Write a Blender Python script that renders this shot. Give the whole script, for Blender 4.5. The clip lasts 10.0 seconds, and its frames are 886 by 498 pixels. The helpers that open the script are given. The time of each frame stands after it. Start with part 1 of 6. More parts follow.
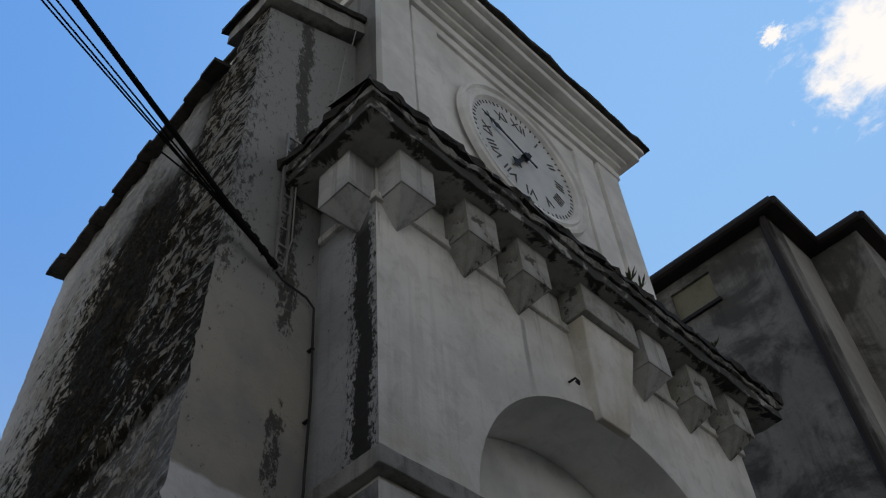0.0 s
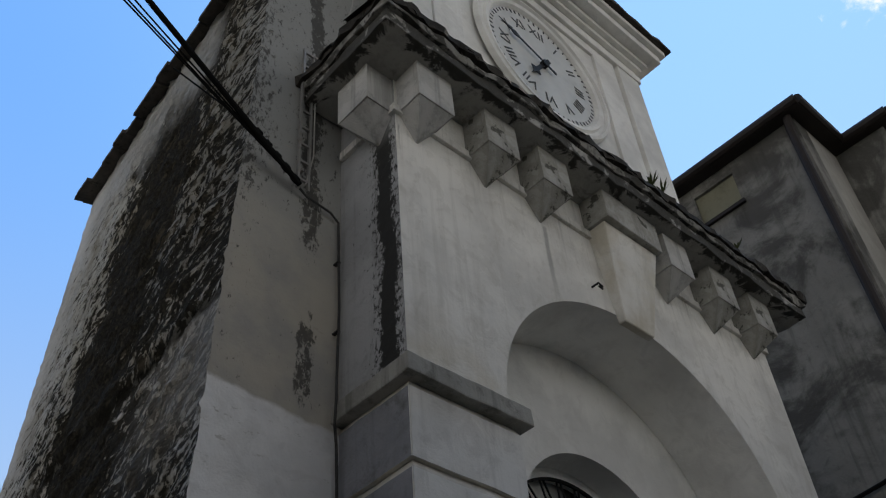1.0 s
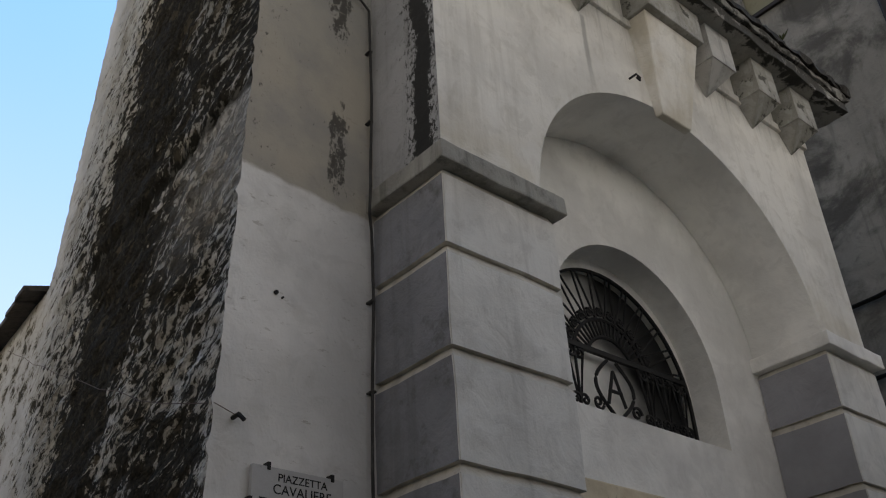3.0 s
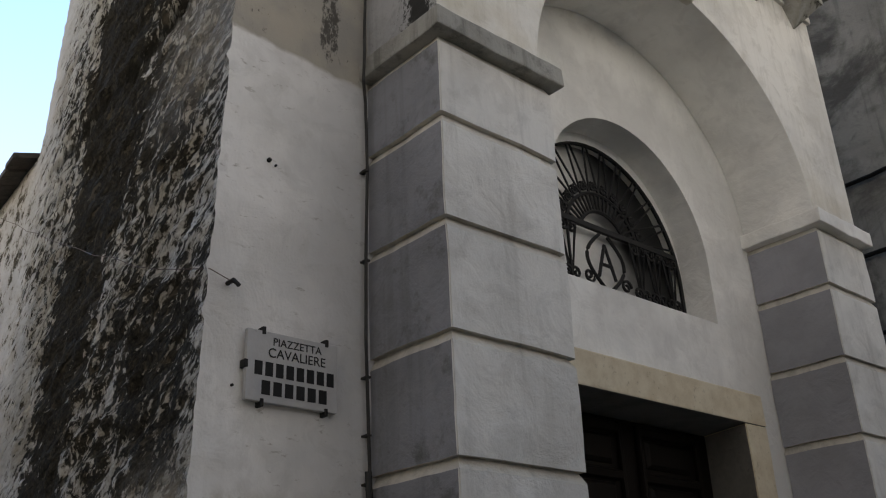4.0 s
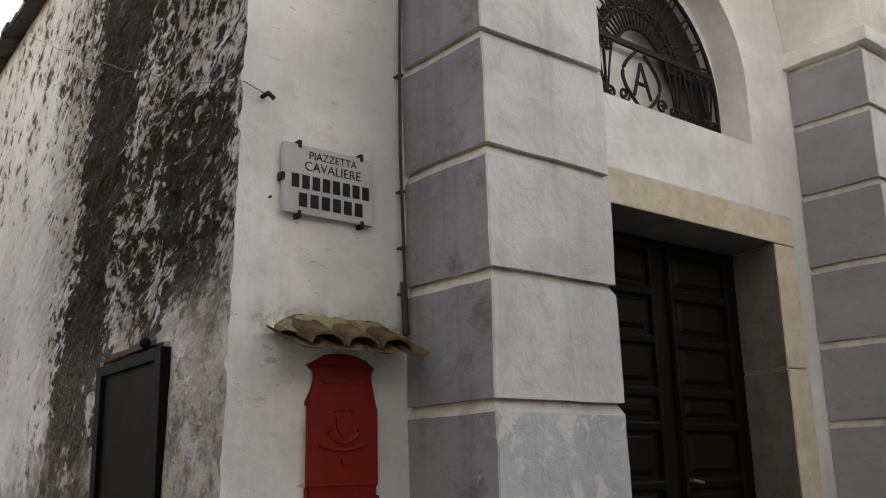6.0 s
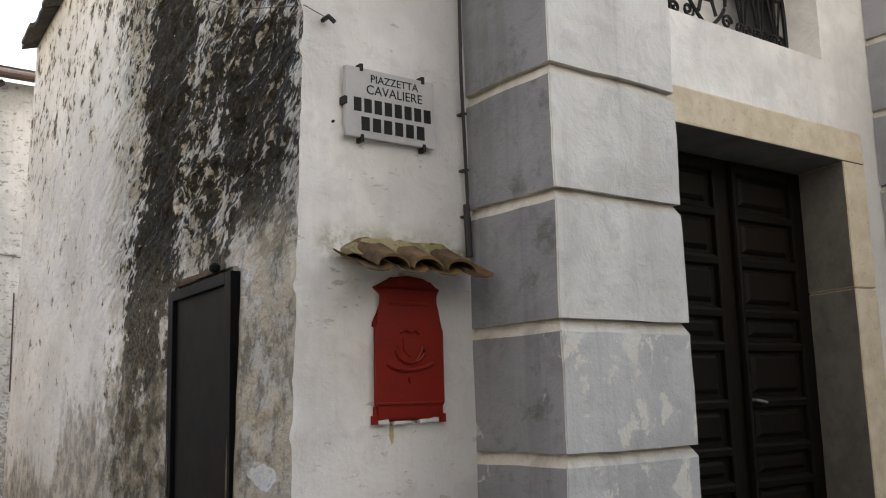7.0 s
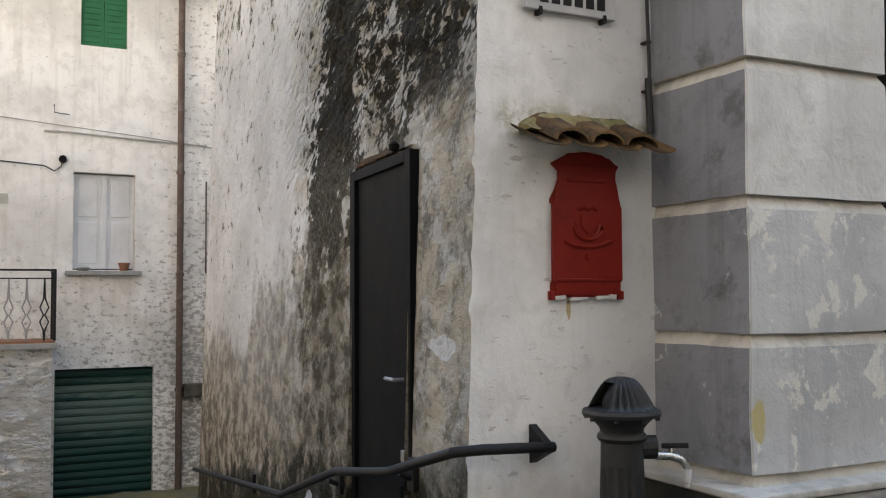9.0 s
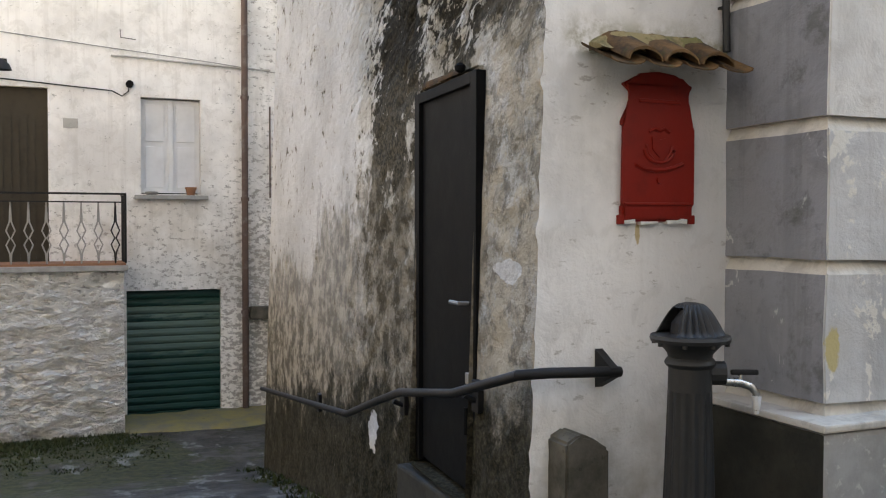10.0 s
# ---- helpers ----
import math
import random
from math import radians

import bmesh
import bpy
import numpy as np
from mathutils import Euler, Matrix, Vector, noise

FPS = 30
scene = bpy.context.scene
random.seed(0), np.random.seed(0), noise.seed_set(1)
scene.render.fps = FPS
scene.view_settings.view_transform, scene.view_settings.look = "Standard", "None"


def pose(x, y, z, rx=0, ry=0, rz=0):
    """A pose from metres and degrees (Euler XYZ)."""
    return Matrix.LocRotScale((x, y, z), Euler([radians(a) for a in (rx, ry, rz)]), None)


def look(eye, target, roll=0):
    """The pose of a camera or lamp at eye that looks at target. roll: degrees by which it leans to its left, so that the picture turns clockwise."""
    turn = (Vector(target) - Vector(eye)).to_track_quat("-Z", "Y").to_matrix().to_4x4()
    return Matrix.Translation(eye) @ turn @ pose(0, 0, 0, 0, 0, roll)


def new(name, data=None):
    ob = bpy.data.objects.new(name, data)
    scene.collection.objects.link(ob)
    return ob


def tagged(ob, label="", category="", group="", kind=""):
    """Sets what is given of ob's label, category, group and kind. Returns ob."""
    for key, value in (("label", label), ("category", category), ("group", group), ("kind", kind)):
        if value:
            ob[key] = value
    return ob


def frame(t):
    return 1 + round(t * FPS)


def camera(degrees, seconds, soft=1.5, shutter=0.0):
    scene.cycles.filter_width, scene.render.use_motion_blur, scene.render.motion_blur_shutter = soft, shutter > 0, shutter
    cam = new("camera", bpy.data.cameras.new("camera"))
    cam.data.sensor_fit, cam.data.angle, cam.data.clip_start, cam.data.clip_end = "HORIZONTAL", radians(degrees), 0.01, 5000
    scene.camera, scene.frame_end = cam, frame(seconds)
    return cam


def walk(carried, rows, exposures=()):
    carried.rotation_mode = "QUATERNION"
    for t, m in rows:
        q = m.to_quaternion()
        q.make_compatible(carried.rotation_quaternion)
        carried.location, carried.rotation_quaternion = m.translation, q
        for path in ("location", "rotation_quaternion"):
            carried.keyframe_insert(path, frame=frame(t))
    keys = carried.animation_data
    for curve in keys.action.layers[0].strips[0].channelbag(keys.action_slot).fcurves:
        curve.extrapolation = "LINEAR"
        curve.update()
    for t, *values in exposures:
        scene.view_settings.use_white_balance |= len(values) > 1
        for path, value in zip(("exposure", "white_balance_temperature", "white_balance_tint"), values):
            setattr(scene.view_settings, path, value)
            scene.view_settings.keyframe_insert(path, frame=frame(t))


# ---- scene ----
cam = camera(50.5, 10.0, soft=1.15)
PATH = [
    (0, (-2.918, -3.171, 1.99), (-1.916, -2.291, 3.48), -5.3),
    (0.5, (-2.945, -3.227, 1.938), (-1.925, -2.279, 3.373), -5.6),
    (1, (-2.941, -3.211, 1.927), (-1.89, -2.193, 3.291), -5.3),
    (1.5, (-2.938, -3.205, 1.903), (-1.871, -2.128, 3.208), -4.8),
    (2, (-2.915, -3.175, 1.9), (-1.825, -2.03, 3.126), -4.1),
    (3.3, (-2.89, -3.139, 1.858), (-1.721, -1.849, 2.842), -2.8),
    (3.5, (-2.888, -3.142, 1.862), (-1.705, -1.834, 2.805), -2.5),
    (4, (-2.881, -3.116, 1.839), (-1.647, -1.766, 2.648), -2.5),
    (4.5, (-2.875, -3.106, 1.82), (-1.604, -1.729, 2.52), -2.2),
    (5, (-2.877, -3.1, 1.794), (-1.602, -1.696, 2.431), -2.0),
    (5.5, (-2.884, -3.106, 1.776), (-1.614, -1.665, 2.332), -1.7),
    (7, (-2.945, -3.085, 1.745), (-1.766, -1.501, 2.061), -1.6),
    (7.5, (-2.945, -3.081, 1.727), (-1.849, -1.429, 1.992), -1.0),
    (8, (-2.943, -3.069, 1.705), (-1.93, -1.355, 1.891), -0.7),
    (8.5, (-2.962, -3.076, 1.688), (-2.017, -1.32, 1.841), -0.5),
    (9, (-2.966, -3.047, 1.664), (-2.084, -1.254, 1.762), -0.3),
    (9.5, (-2.966, -3.019, 1.65), (-2.144, -1.196, 1.675), -0.1),
    (10, (-2.974, -3.003, 1.646), (-2.209, -1.155, 1.589), 0.1),
]
EXPOSURES = [(0.0, -0.72, 6850, 12), (1.0, -0.3, 7150, 12), (2.0, 0.1, 7500, 13), (3.5, 0.42, 7900, 14), (4.0, 0.68, 7950, 14), (4.5, 0.82, 8050, 14), (5.0, 1.18, 8100, 14), (5.5, 1.35, 8200, 14), (7.0, 1.95, 8350, 14), (8.5, 2.0, 8350, 14), (9.5, 1.93, 8300, 14), (10.0, 2.12, 8300, 14)]
walk(cam, [(t, look(eye, target, roll)) for t, eye, target, roll in PATH], EXPOSURES)

# ---- daylight: the sun stands behind the tower, so that all that faces the camera lies in open shade ----
world = bpy.data.worlds.new("sky")
scene.world = world
world.use_nodes = True
SUN_AZ, SUN_EL = 86.0, 39.0   # degrees from +y towards +x, and above the horizon
wt = world.node_tree
sky = wt.nodes.new("ShaderNodeTexSky")
sky.sky_type, sky.sun_disc = "NISHITA", False
sky.sun_elevation, sky.sun_rotation = radians(SUN_EL), radians(SUN_AZ)
sky.air_density, sky.dust_density, sky.ozone_density = 1.0, 0.3, 1.5
# milky sky all round, clearing to deep blue over the tower and paler towards the sun
milky = wt.nodes.new("ShaderNodeHueSaturation")
milky.inputs["Saturation"].default_value = 0.32
wt.links.new(sky.outputs[0], milky.inputs["Color"])
way = wt.nodes.new("ShaderNodeTexCoord").outputs["Generated"]


def toward_axis(axis, lo, hi):
    dot = wt.nodes.new("ShaderNodeVectorMath")
    dot.operation = "DOT_PRODUCT"
    dot.inputs[1].default_value = axis
    wt.links.new(way, dot.inputs[0])
    ramp = wt.nodes.new("ShaderNodeMapRange")
    ramp.interpolation_type = "SMOOTHSTEP"
    ramp.inputs["From Min"].default_value, ramp.inputs["From Max"].default_value = lo, hi
    wt.links.new(dot.outputs["Value"], ramp.inputs["Value"])
    return ramp.outputs[0]


def blend(fac, a, b):
    node = wt.nodes.new("ShaderNodeMix")
    node.data_type = "RGBA"
    wt.links.new(fac, node.inputs[0])
    for sock, v in ((node.inputs[6], a), (node.inputs[7], b)):
        if isinstance(v, tuple):
            sock.default_value = v
        else:
            wt.links.new(v, sock)
    return node.outputs[2]


clear = blend(toward_axis((0.86, -0.1, 0.5), 0.35, 0.95), (1.4, 3.8, 9.0, 1), (2.8, 5.7, 10.2, 1))
clear = blend(toward_axis((0, 0, 1), 0.2, 0.8), (4.0, 5.6, 7.6, 1), clear)
haze = wt.nodes.new("ShaderNodeVectorMath")
haze.operation = "MULTIPLY"
wt.links.new(milky.outputs[0], haze.inputs[0])
wt.links.new(blend(toward_axis((0, 0, 1), 0.05, 0.75), (1.4, 1.4, 1.4, 1), (0.65, 0.65, 0.65, 1)), haze.inputs[1])
full = blend(toward_axis((0.45, 0.6, 0.66), 0.2, 0.75), haze.outputs[0], clear)
wt.links.new(full, wt.nodes["Background"].inputs[0])
wt.nodes["Background"].inputs[1].default_value = 0.15
sun = new("sun", bpy.data.lights.new("sun", "SUN"))
sun.data.energy, sun.data.angle, sun.data.color = 4.0, radians(0.5), (1.0, 0.95, 0.88)
toward = Vector((math.sin(radians(SUN_AZ)) * math.cos(radians(SUN_EL)), math.cos(radians(SUN_AZ)) * math.cos(radians(SUN_EL)), math.sin(radians(SUN_EL))))
sun.matrix_world = look(toward * 60, (0, 0, 0))

# ---- materials ----
class Mat:
    """A small builder for node materials; coordinates are the object's own metres."""

    def __init__(self, name, rough=0.85, metal=0.0):
        self.m = bpy.data.materials.new(name)
        self.m.use_nodes = True
        self.t = self.m.node_tree
        self.b = self.t.nodes["Principled BSDF"]
        self.b.inputs["Roughness"].default_value = rough
        self.b.inputs["Specular IOR Level"].default_value = 0.3
        self.b.inputs["Metallic"].default_value = metal
        self.co = self.t.nodes.new("ShaderNodeTexCoord").outputs["Object"]
        self.xyz = None

    def put(self, sock, v):
        if isinstance(v, (int, float)):
            sock.default_value = v
        elif isinstance(v, tuple):
            sock.default_value = (*v, 1.0) if len(v) == 3 and sock.type == "RGBA" else v
        else:
            self.t.links.new(v, sock)

    def axis(self, n):
        if self.xyz is None:
            node = self.t.nodes.new("ShaderNodeSeparateXYZ")
            self.t.links.new(self.co, node.inputs[0])
            self.xyz = node.outputs
        return self.xyz[n]

    def f(self, op, a, b=0.0, c=0.0):
        node = self.t.nodes.new("ShaderNodeMath")
        node.operation = op
        for sock, v in zip(node.inputs, (a, b, c)):
            self.put(sock, v)
        return node.outputs[0]

    def vec(self, scale=(1, 1, 1), shift=(0, 0, 0), turn=(0, 0, 0)):
        node = self.t.nodes.new("ShaderNodeMapping")
        self.t.links.new(self.co, node.inputs[0])
        node.inputs["Scale"].default_value, node.inputs["Location"].default_value, node.inputs["Rotation"].default_value = scale, shift, turn
        return node.outputs[0]

    def noise(self, scale, detail=4.0, rough=0.6, vec=None, distort=0.0):
        node = self.t.nodes.new("ShaderNodeTexNoise")
        self.put(node.inputs["Vector"], vec or self.co)
        for key, v in (("Scale", scale), ("Detail", detail), ("Roughness", rough), ("Distortion", distort)):
            node.inputs[key].default_value = v
        return node.outputs[0]

    def voronoi(self, scale, feature="F1", vec=None):
        node = self.t.nodes.new("ShaderNodeTexVoronoi")
        node.feature = feature
        self.put(node.inputs["Vector"], vec or self.co)
        node.inputs["Scale"].default_value = scale
        return node.outputs["Distance"]

    def step(self, v, lo, hi):
        """0 below lo, 1 above hi, smooth between; lo > hi turns it round."""
        node = self.t.nodes.new("ShaderNodeMapRange")
        node.interpolation_type = "SMOOTHSTEP"
        flip = lo > hi
        for key, x in (("Value", v), ("From Min", min(lo, hi)), ("From Max", max(lo, hi)), ("To Min", 1.0 if flip else 0.0), ("To Max", 0.0 if flip else 1.0)):
            self.put(node.inputs[key], x)
        return node.outputs[0]

    def mix(self, fac, a, b):
        node = self.t.nodes.new("ShaderNodeMix")
        node.data_type = "RGBA"
        self.put(node.inputs[0], fac)
        self.put(node.inputs[6], a)
        self.put(node.inputs[7], b)
        return node.outputs[2]

    def vary(self, amount):
        """A number about 1 that differs from object to object."""
        node = self.t.nodes.new("ShaderNodeObjectInfo")
        return self.f("MULTIPLY_ADD", node.outputs["Random"], 2 * amount, 1 - amount)

    def scale_col(self, col, k):
        node = self.t.nodes.new("ShaderNodeMix")
        node.data_type, node.blend_type = "RGBA", "MULTIPLY"
        node.inputs[0].default_value = 1.0
        self.put(node.inputs[6], col)
        mono = self.t.nodes.new("ShaderNodeCombineColor")
        for n in range(3):
            self.put(mono.inputs[n], k)
        self.put(node.inputs[7], mono.outputs[0])
        return node.outputs[2]

    def bump(self, height, strength=0.4, dist=0.01):
        node = self.t.nodes.new("ShaderNodeBump")
        node.inputs["Strength"].default_value, node.inputs["Distance"].default_value = strength, dist
        self.put(node.inputs["Height"], height)
        self.t.links.new(node.outputs[0], self.b.inputs["Normal"])
        return self

    def color(self, c):
        self.put(self.b.inputs["Base Color"], c)
        return self


def plaster(name, base, dark=None, streaks=0.4, grain=0.3, patches=None, rough=0.9):
    """Limewashed render: cloudy tone, thin runs of dirt down the wall, grain and hand-trowelled unevenness."""
    m = Mat(name, rough)
    dark = dark or tuple(c * 0.55 for c in base)
    cloud = m.noise(0.9, 5, 0.6)
    col = m.mix(m.step(cloud, 0.4, 0.62), base, tuple(c * 0.8 for c in base))
    runs = m.noise(1.0, 5, 0.65, m.vec((7, 7, 0.45)))
    col = m.mix(m.f("MULTIPLY", m.step(runs, 0.5, 0.66), streaks), col, dark)
    spots = m.noise(9, 6, 0.7)
    col = m.mix(m.f("MULTIPLY", m.step(spots, 0.57, 0.66), 0.7 * streaks), col, dark)
    col = m.mix(m.f("MULTIPLY", m.step(m.noise(4.5, 7, 0.7, None, 0.5), 0.5, 0.6), 0.22), col, dark)
    if patches:
        col = patches(m, col)
    m.color(col)
    h = m.f("ADD", m.f("MULTIPLY", m.noise(4.5, 6, 0.6, None, 0.4), 1.6), m.f("MULTIPLY", m.noise(60, 4), 0.6 * grain))
    return m.bump(h, 0.6, 0.022).m


def flaking(amount, under, lo=0.0, hi=9.0):
    """Paint that has flaked off in ragged patches between two heights."""
    def add(m, col):
        n = m.noise(5.5, 7, 0.68, m.vec((1, 1, 0.8)), 0.4)
        mask = m.step(n, 0.66 - amount, 0.69 - amount)
        mask = m.f("MULTIPLY", mask, m.step(m.axis(2), hi, hi - 0.15))
        return m.mix(mask, col, under)
    return add


def blot(m, col, a, b, pa, pb, ra, rb, tint, fac):
    """A small ragged stain at (pa, pb) in the plane of the axes a and b."""
    d = m.f("ADD", m.f("POWER", m.f("DIVIDE", m.f("SUBTRACT", m.axis(a), pa), ra), 2.0), m.f("POWER", m.f("DIVIDE", m.f("SUBTRACT", m.axis(b), pb), rb), 2.0))
    return m.mix(m.f("MULTIPLY", m.step(m.f("ADD", d, m.f("MULTIPLY_ADD", m.noise(14, 6, 0.7), 2.4, -1.2)), 1.1, 0.6), fac), col, tint)


def low_wear(m, col):
    col = flaking(0.115, (0.68, 0.66, 0.60))(m, col)
    return blot(m, col, 0, 2, 0.04, 1.12, 0.04, 0.1, (0.50, 0.40, 0.14), 0.8)


def facade_wear(m, col):
    # soot runs under the cornice and a damp, yellowed tone low on the wall
    run = m.noise(1.0, 6, 0.7, m.vec((11, 11, 0.6)))
    top = m.step(m.axis(2), 6.6, 7.6)
    col = m.mix(m.f("MULTIPLY", m.f("MULTIPLY", m.step(run, 0.5, 0.7), top), 0.55), col, (0.2, 0.19, 0.17))
    for rx, lo, hi, w in ((1.56, 6.3, 7.2, 0.04), (0.03, 6.85, 7.3, 0.012)):
        off = m.f("ABSOLUTE", m.f("SUBTRACT", m.f("ADD", m.axis(0), m.f("MULTIPLY_ADD", m.noise(3.5, 4), 0.05, -0.025)), rx))
        run = m.f("MULTIPLY", m.step(off, w, w * 0.3), m.f("MULTIPLY", m.step(m.axis(2), lo, lo + 0.5), m.step(m.axis(2), hi, hi - 0.05)))
        col = m.mix(m.f("MULTIPLY", run, 0.5), col, (0.13, 0.125, 0.11))
    damp = m.f("MULTIPLY", m.step(m.axis(2), 5.9, 5.1), m.step(m.noise(2.0, 4), 0.35, 0.65))
    return m.mix(m.f("MULTIPLY", damp, 0.55), col, (0.56, 0.49, 0.36))


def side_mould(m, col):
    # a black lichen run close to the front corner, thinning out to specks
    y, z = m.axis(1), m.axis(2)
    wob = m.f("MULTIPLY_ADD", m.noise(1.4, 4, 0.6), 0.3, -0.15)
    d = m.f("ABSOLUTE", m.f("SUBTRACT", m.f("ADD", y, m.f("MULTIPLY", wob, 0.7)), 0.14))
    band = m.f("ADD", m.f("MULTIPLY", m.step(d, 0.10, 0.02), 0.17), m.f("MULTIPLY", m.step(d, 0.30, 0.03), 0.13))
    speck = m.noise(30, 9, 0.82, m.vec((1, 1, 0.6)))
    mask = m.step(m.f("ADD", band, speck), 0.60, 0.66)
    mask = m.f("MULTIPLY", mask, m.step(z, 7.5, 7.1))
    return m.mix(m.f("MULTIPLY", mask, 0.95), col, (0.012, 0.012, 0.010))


def wall_b_wear_shade(m, col):
    x, z = m.axis(0), m.axis(2)
    # old ochre-grey coat above the whitewash, whose edge runs uneven
    edge = m.f("ADD", z, m.f("MULTIPLY_ADD", m.noise(3, 4), 0.12, -0.06))
    edge = m.f("ADD", edge, m.f("MULTIPLY", x, 0.1))
    old = m.step(edge, 4.93, 4.97)
    tone = m.mix(m.step(m.noise(1.6, 5), 0.35, 0.62), (0.33, 0.315, 0.29), (0.43, 0.395, 0.335))
    tone = m.mix(m.step(z, 5.6, 7.4), tone, (0.29, 0.29, 0.28))
    col = m.mix(old, col, tone)
    # black mould in the inner corner and near the cable, in specks and runs
    speck = m.noise(22, 9, 0.78, m.vec((1, 1, 0.5), (0, 0, 0), (0, radians(-14), 0)))
    run = m.step(m.f("ABSOLUTE", m.f("ADD", m.f("ADD", x, 0.27), m.f("MULTIPLY_ADD", m.noise(2.2, 3), 0.16, -0.08))), 0.12, 0.02)
    run = m.f("MULTIPLY", run, m.f("ADD", m.step(z, 6.1, 6.5), m.f("MULTIPLY", m.step(z, 5.0, 5.2), m.step(z, 5.9, 5.6))))
    rim = m.f("MULTIPLY", m.step(x, -0.52, -0.86), m.f("MULTIPLY_ADD", m.step(z, 6.0, 7.0), 0.6, 0.5))
    crown = m.step(m.f("ADD", z, m.f("MULTIPLY", m.noise(1.7, 5), 1.0)), 6.9, 7.4)
    grow = m.f("ADD", m.f("MULTIPLY", run, 0.19), m.f("ADD", m.f("MULTIPLY", rim, 0.09), m.f("MULTIPLY", crown, 0.05)))
    col = m.mix(m.f("MULTIPLY", m.f("MULTIPLY", m.step(m.f("ADD", speck, grow), 0.61, 0.69), 0.85), old), col, (0.045, 0.043, 0.038))
    scuff = m.f("MULTIPLY", m.step(m.noise(9, 5, 0.7, m.vec((1, 1, 2.4), (0, 0, 0), (0, radians(35), 0))), 0.60, 0.66), m.step(m.noise(1.4, 3), 0.38, 0.56))
    col = m.mix(m.f("MULTIPLY", scuff, 0.6), col, (0.34, 0.31, 0.265))
    # grey wash with the inner corner's shade painted in, green moss above the little tile roof
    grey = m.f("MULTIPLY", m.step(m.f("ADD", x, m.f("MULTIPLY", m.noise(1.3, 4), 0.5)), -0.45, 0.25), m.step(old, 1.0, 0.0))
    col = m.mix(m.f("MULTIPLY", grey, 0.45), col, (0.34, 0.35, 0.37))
    moss = m.f("MULTIPLY", m.step(z, 2.36, 2.42), m.step(z, 2.62, 2.45))
    moss = m.f("MULTIPLY", moss, m.f("MULTIPLY", m.step(x, -0.95, -0.82), m.step(m.noise(7, 6, 0.7), 0.38, 0.6)))
    col = m.mix(m.f("MULTIPLY", moss, 0.8), col, (0.22, 0.20, 0.09))
    col = blot(m, col, 0, 2, -0.50, 1.60, 0.014, 0.06, (0.46, 0.33, 0.12), 0.8)
    low = m.f("MULTIPLY", m.step(z, 1.1, 0.2), m.step(m.noise(2.5, 5, 0.7), 0.3, 0.65))
    return m.mix(m.f("MULTIPLY", low, 0.7), col, (0.28, 0.25, 0.18))


PATCHES = [(0.97, 1.415, 0.17, 0.055), (3.36, 0.16, 0.14, 0.15)]


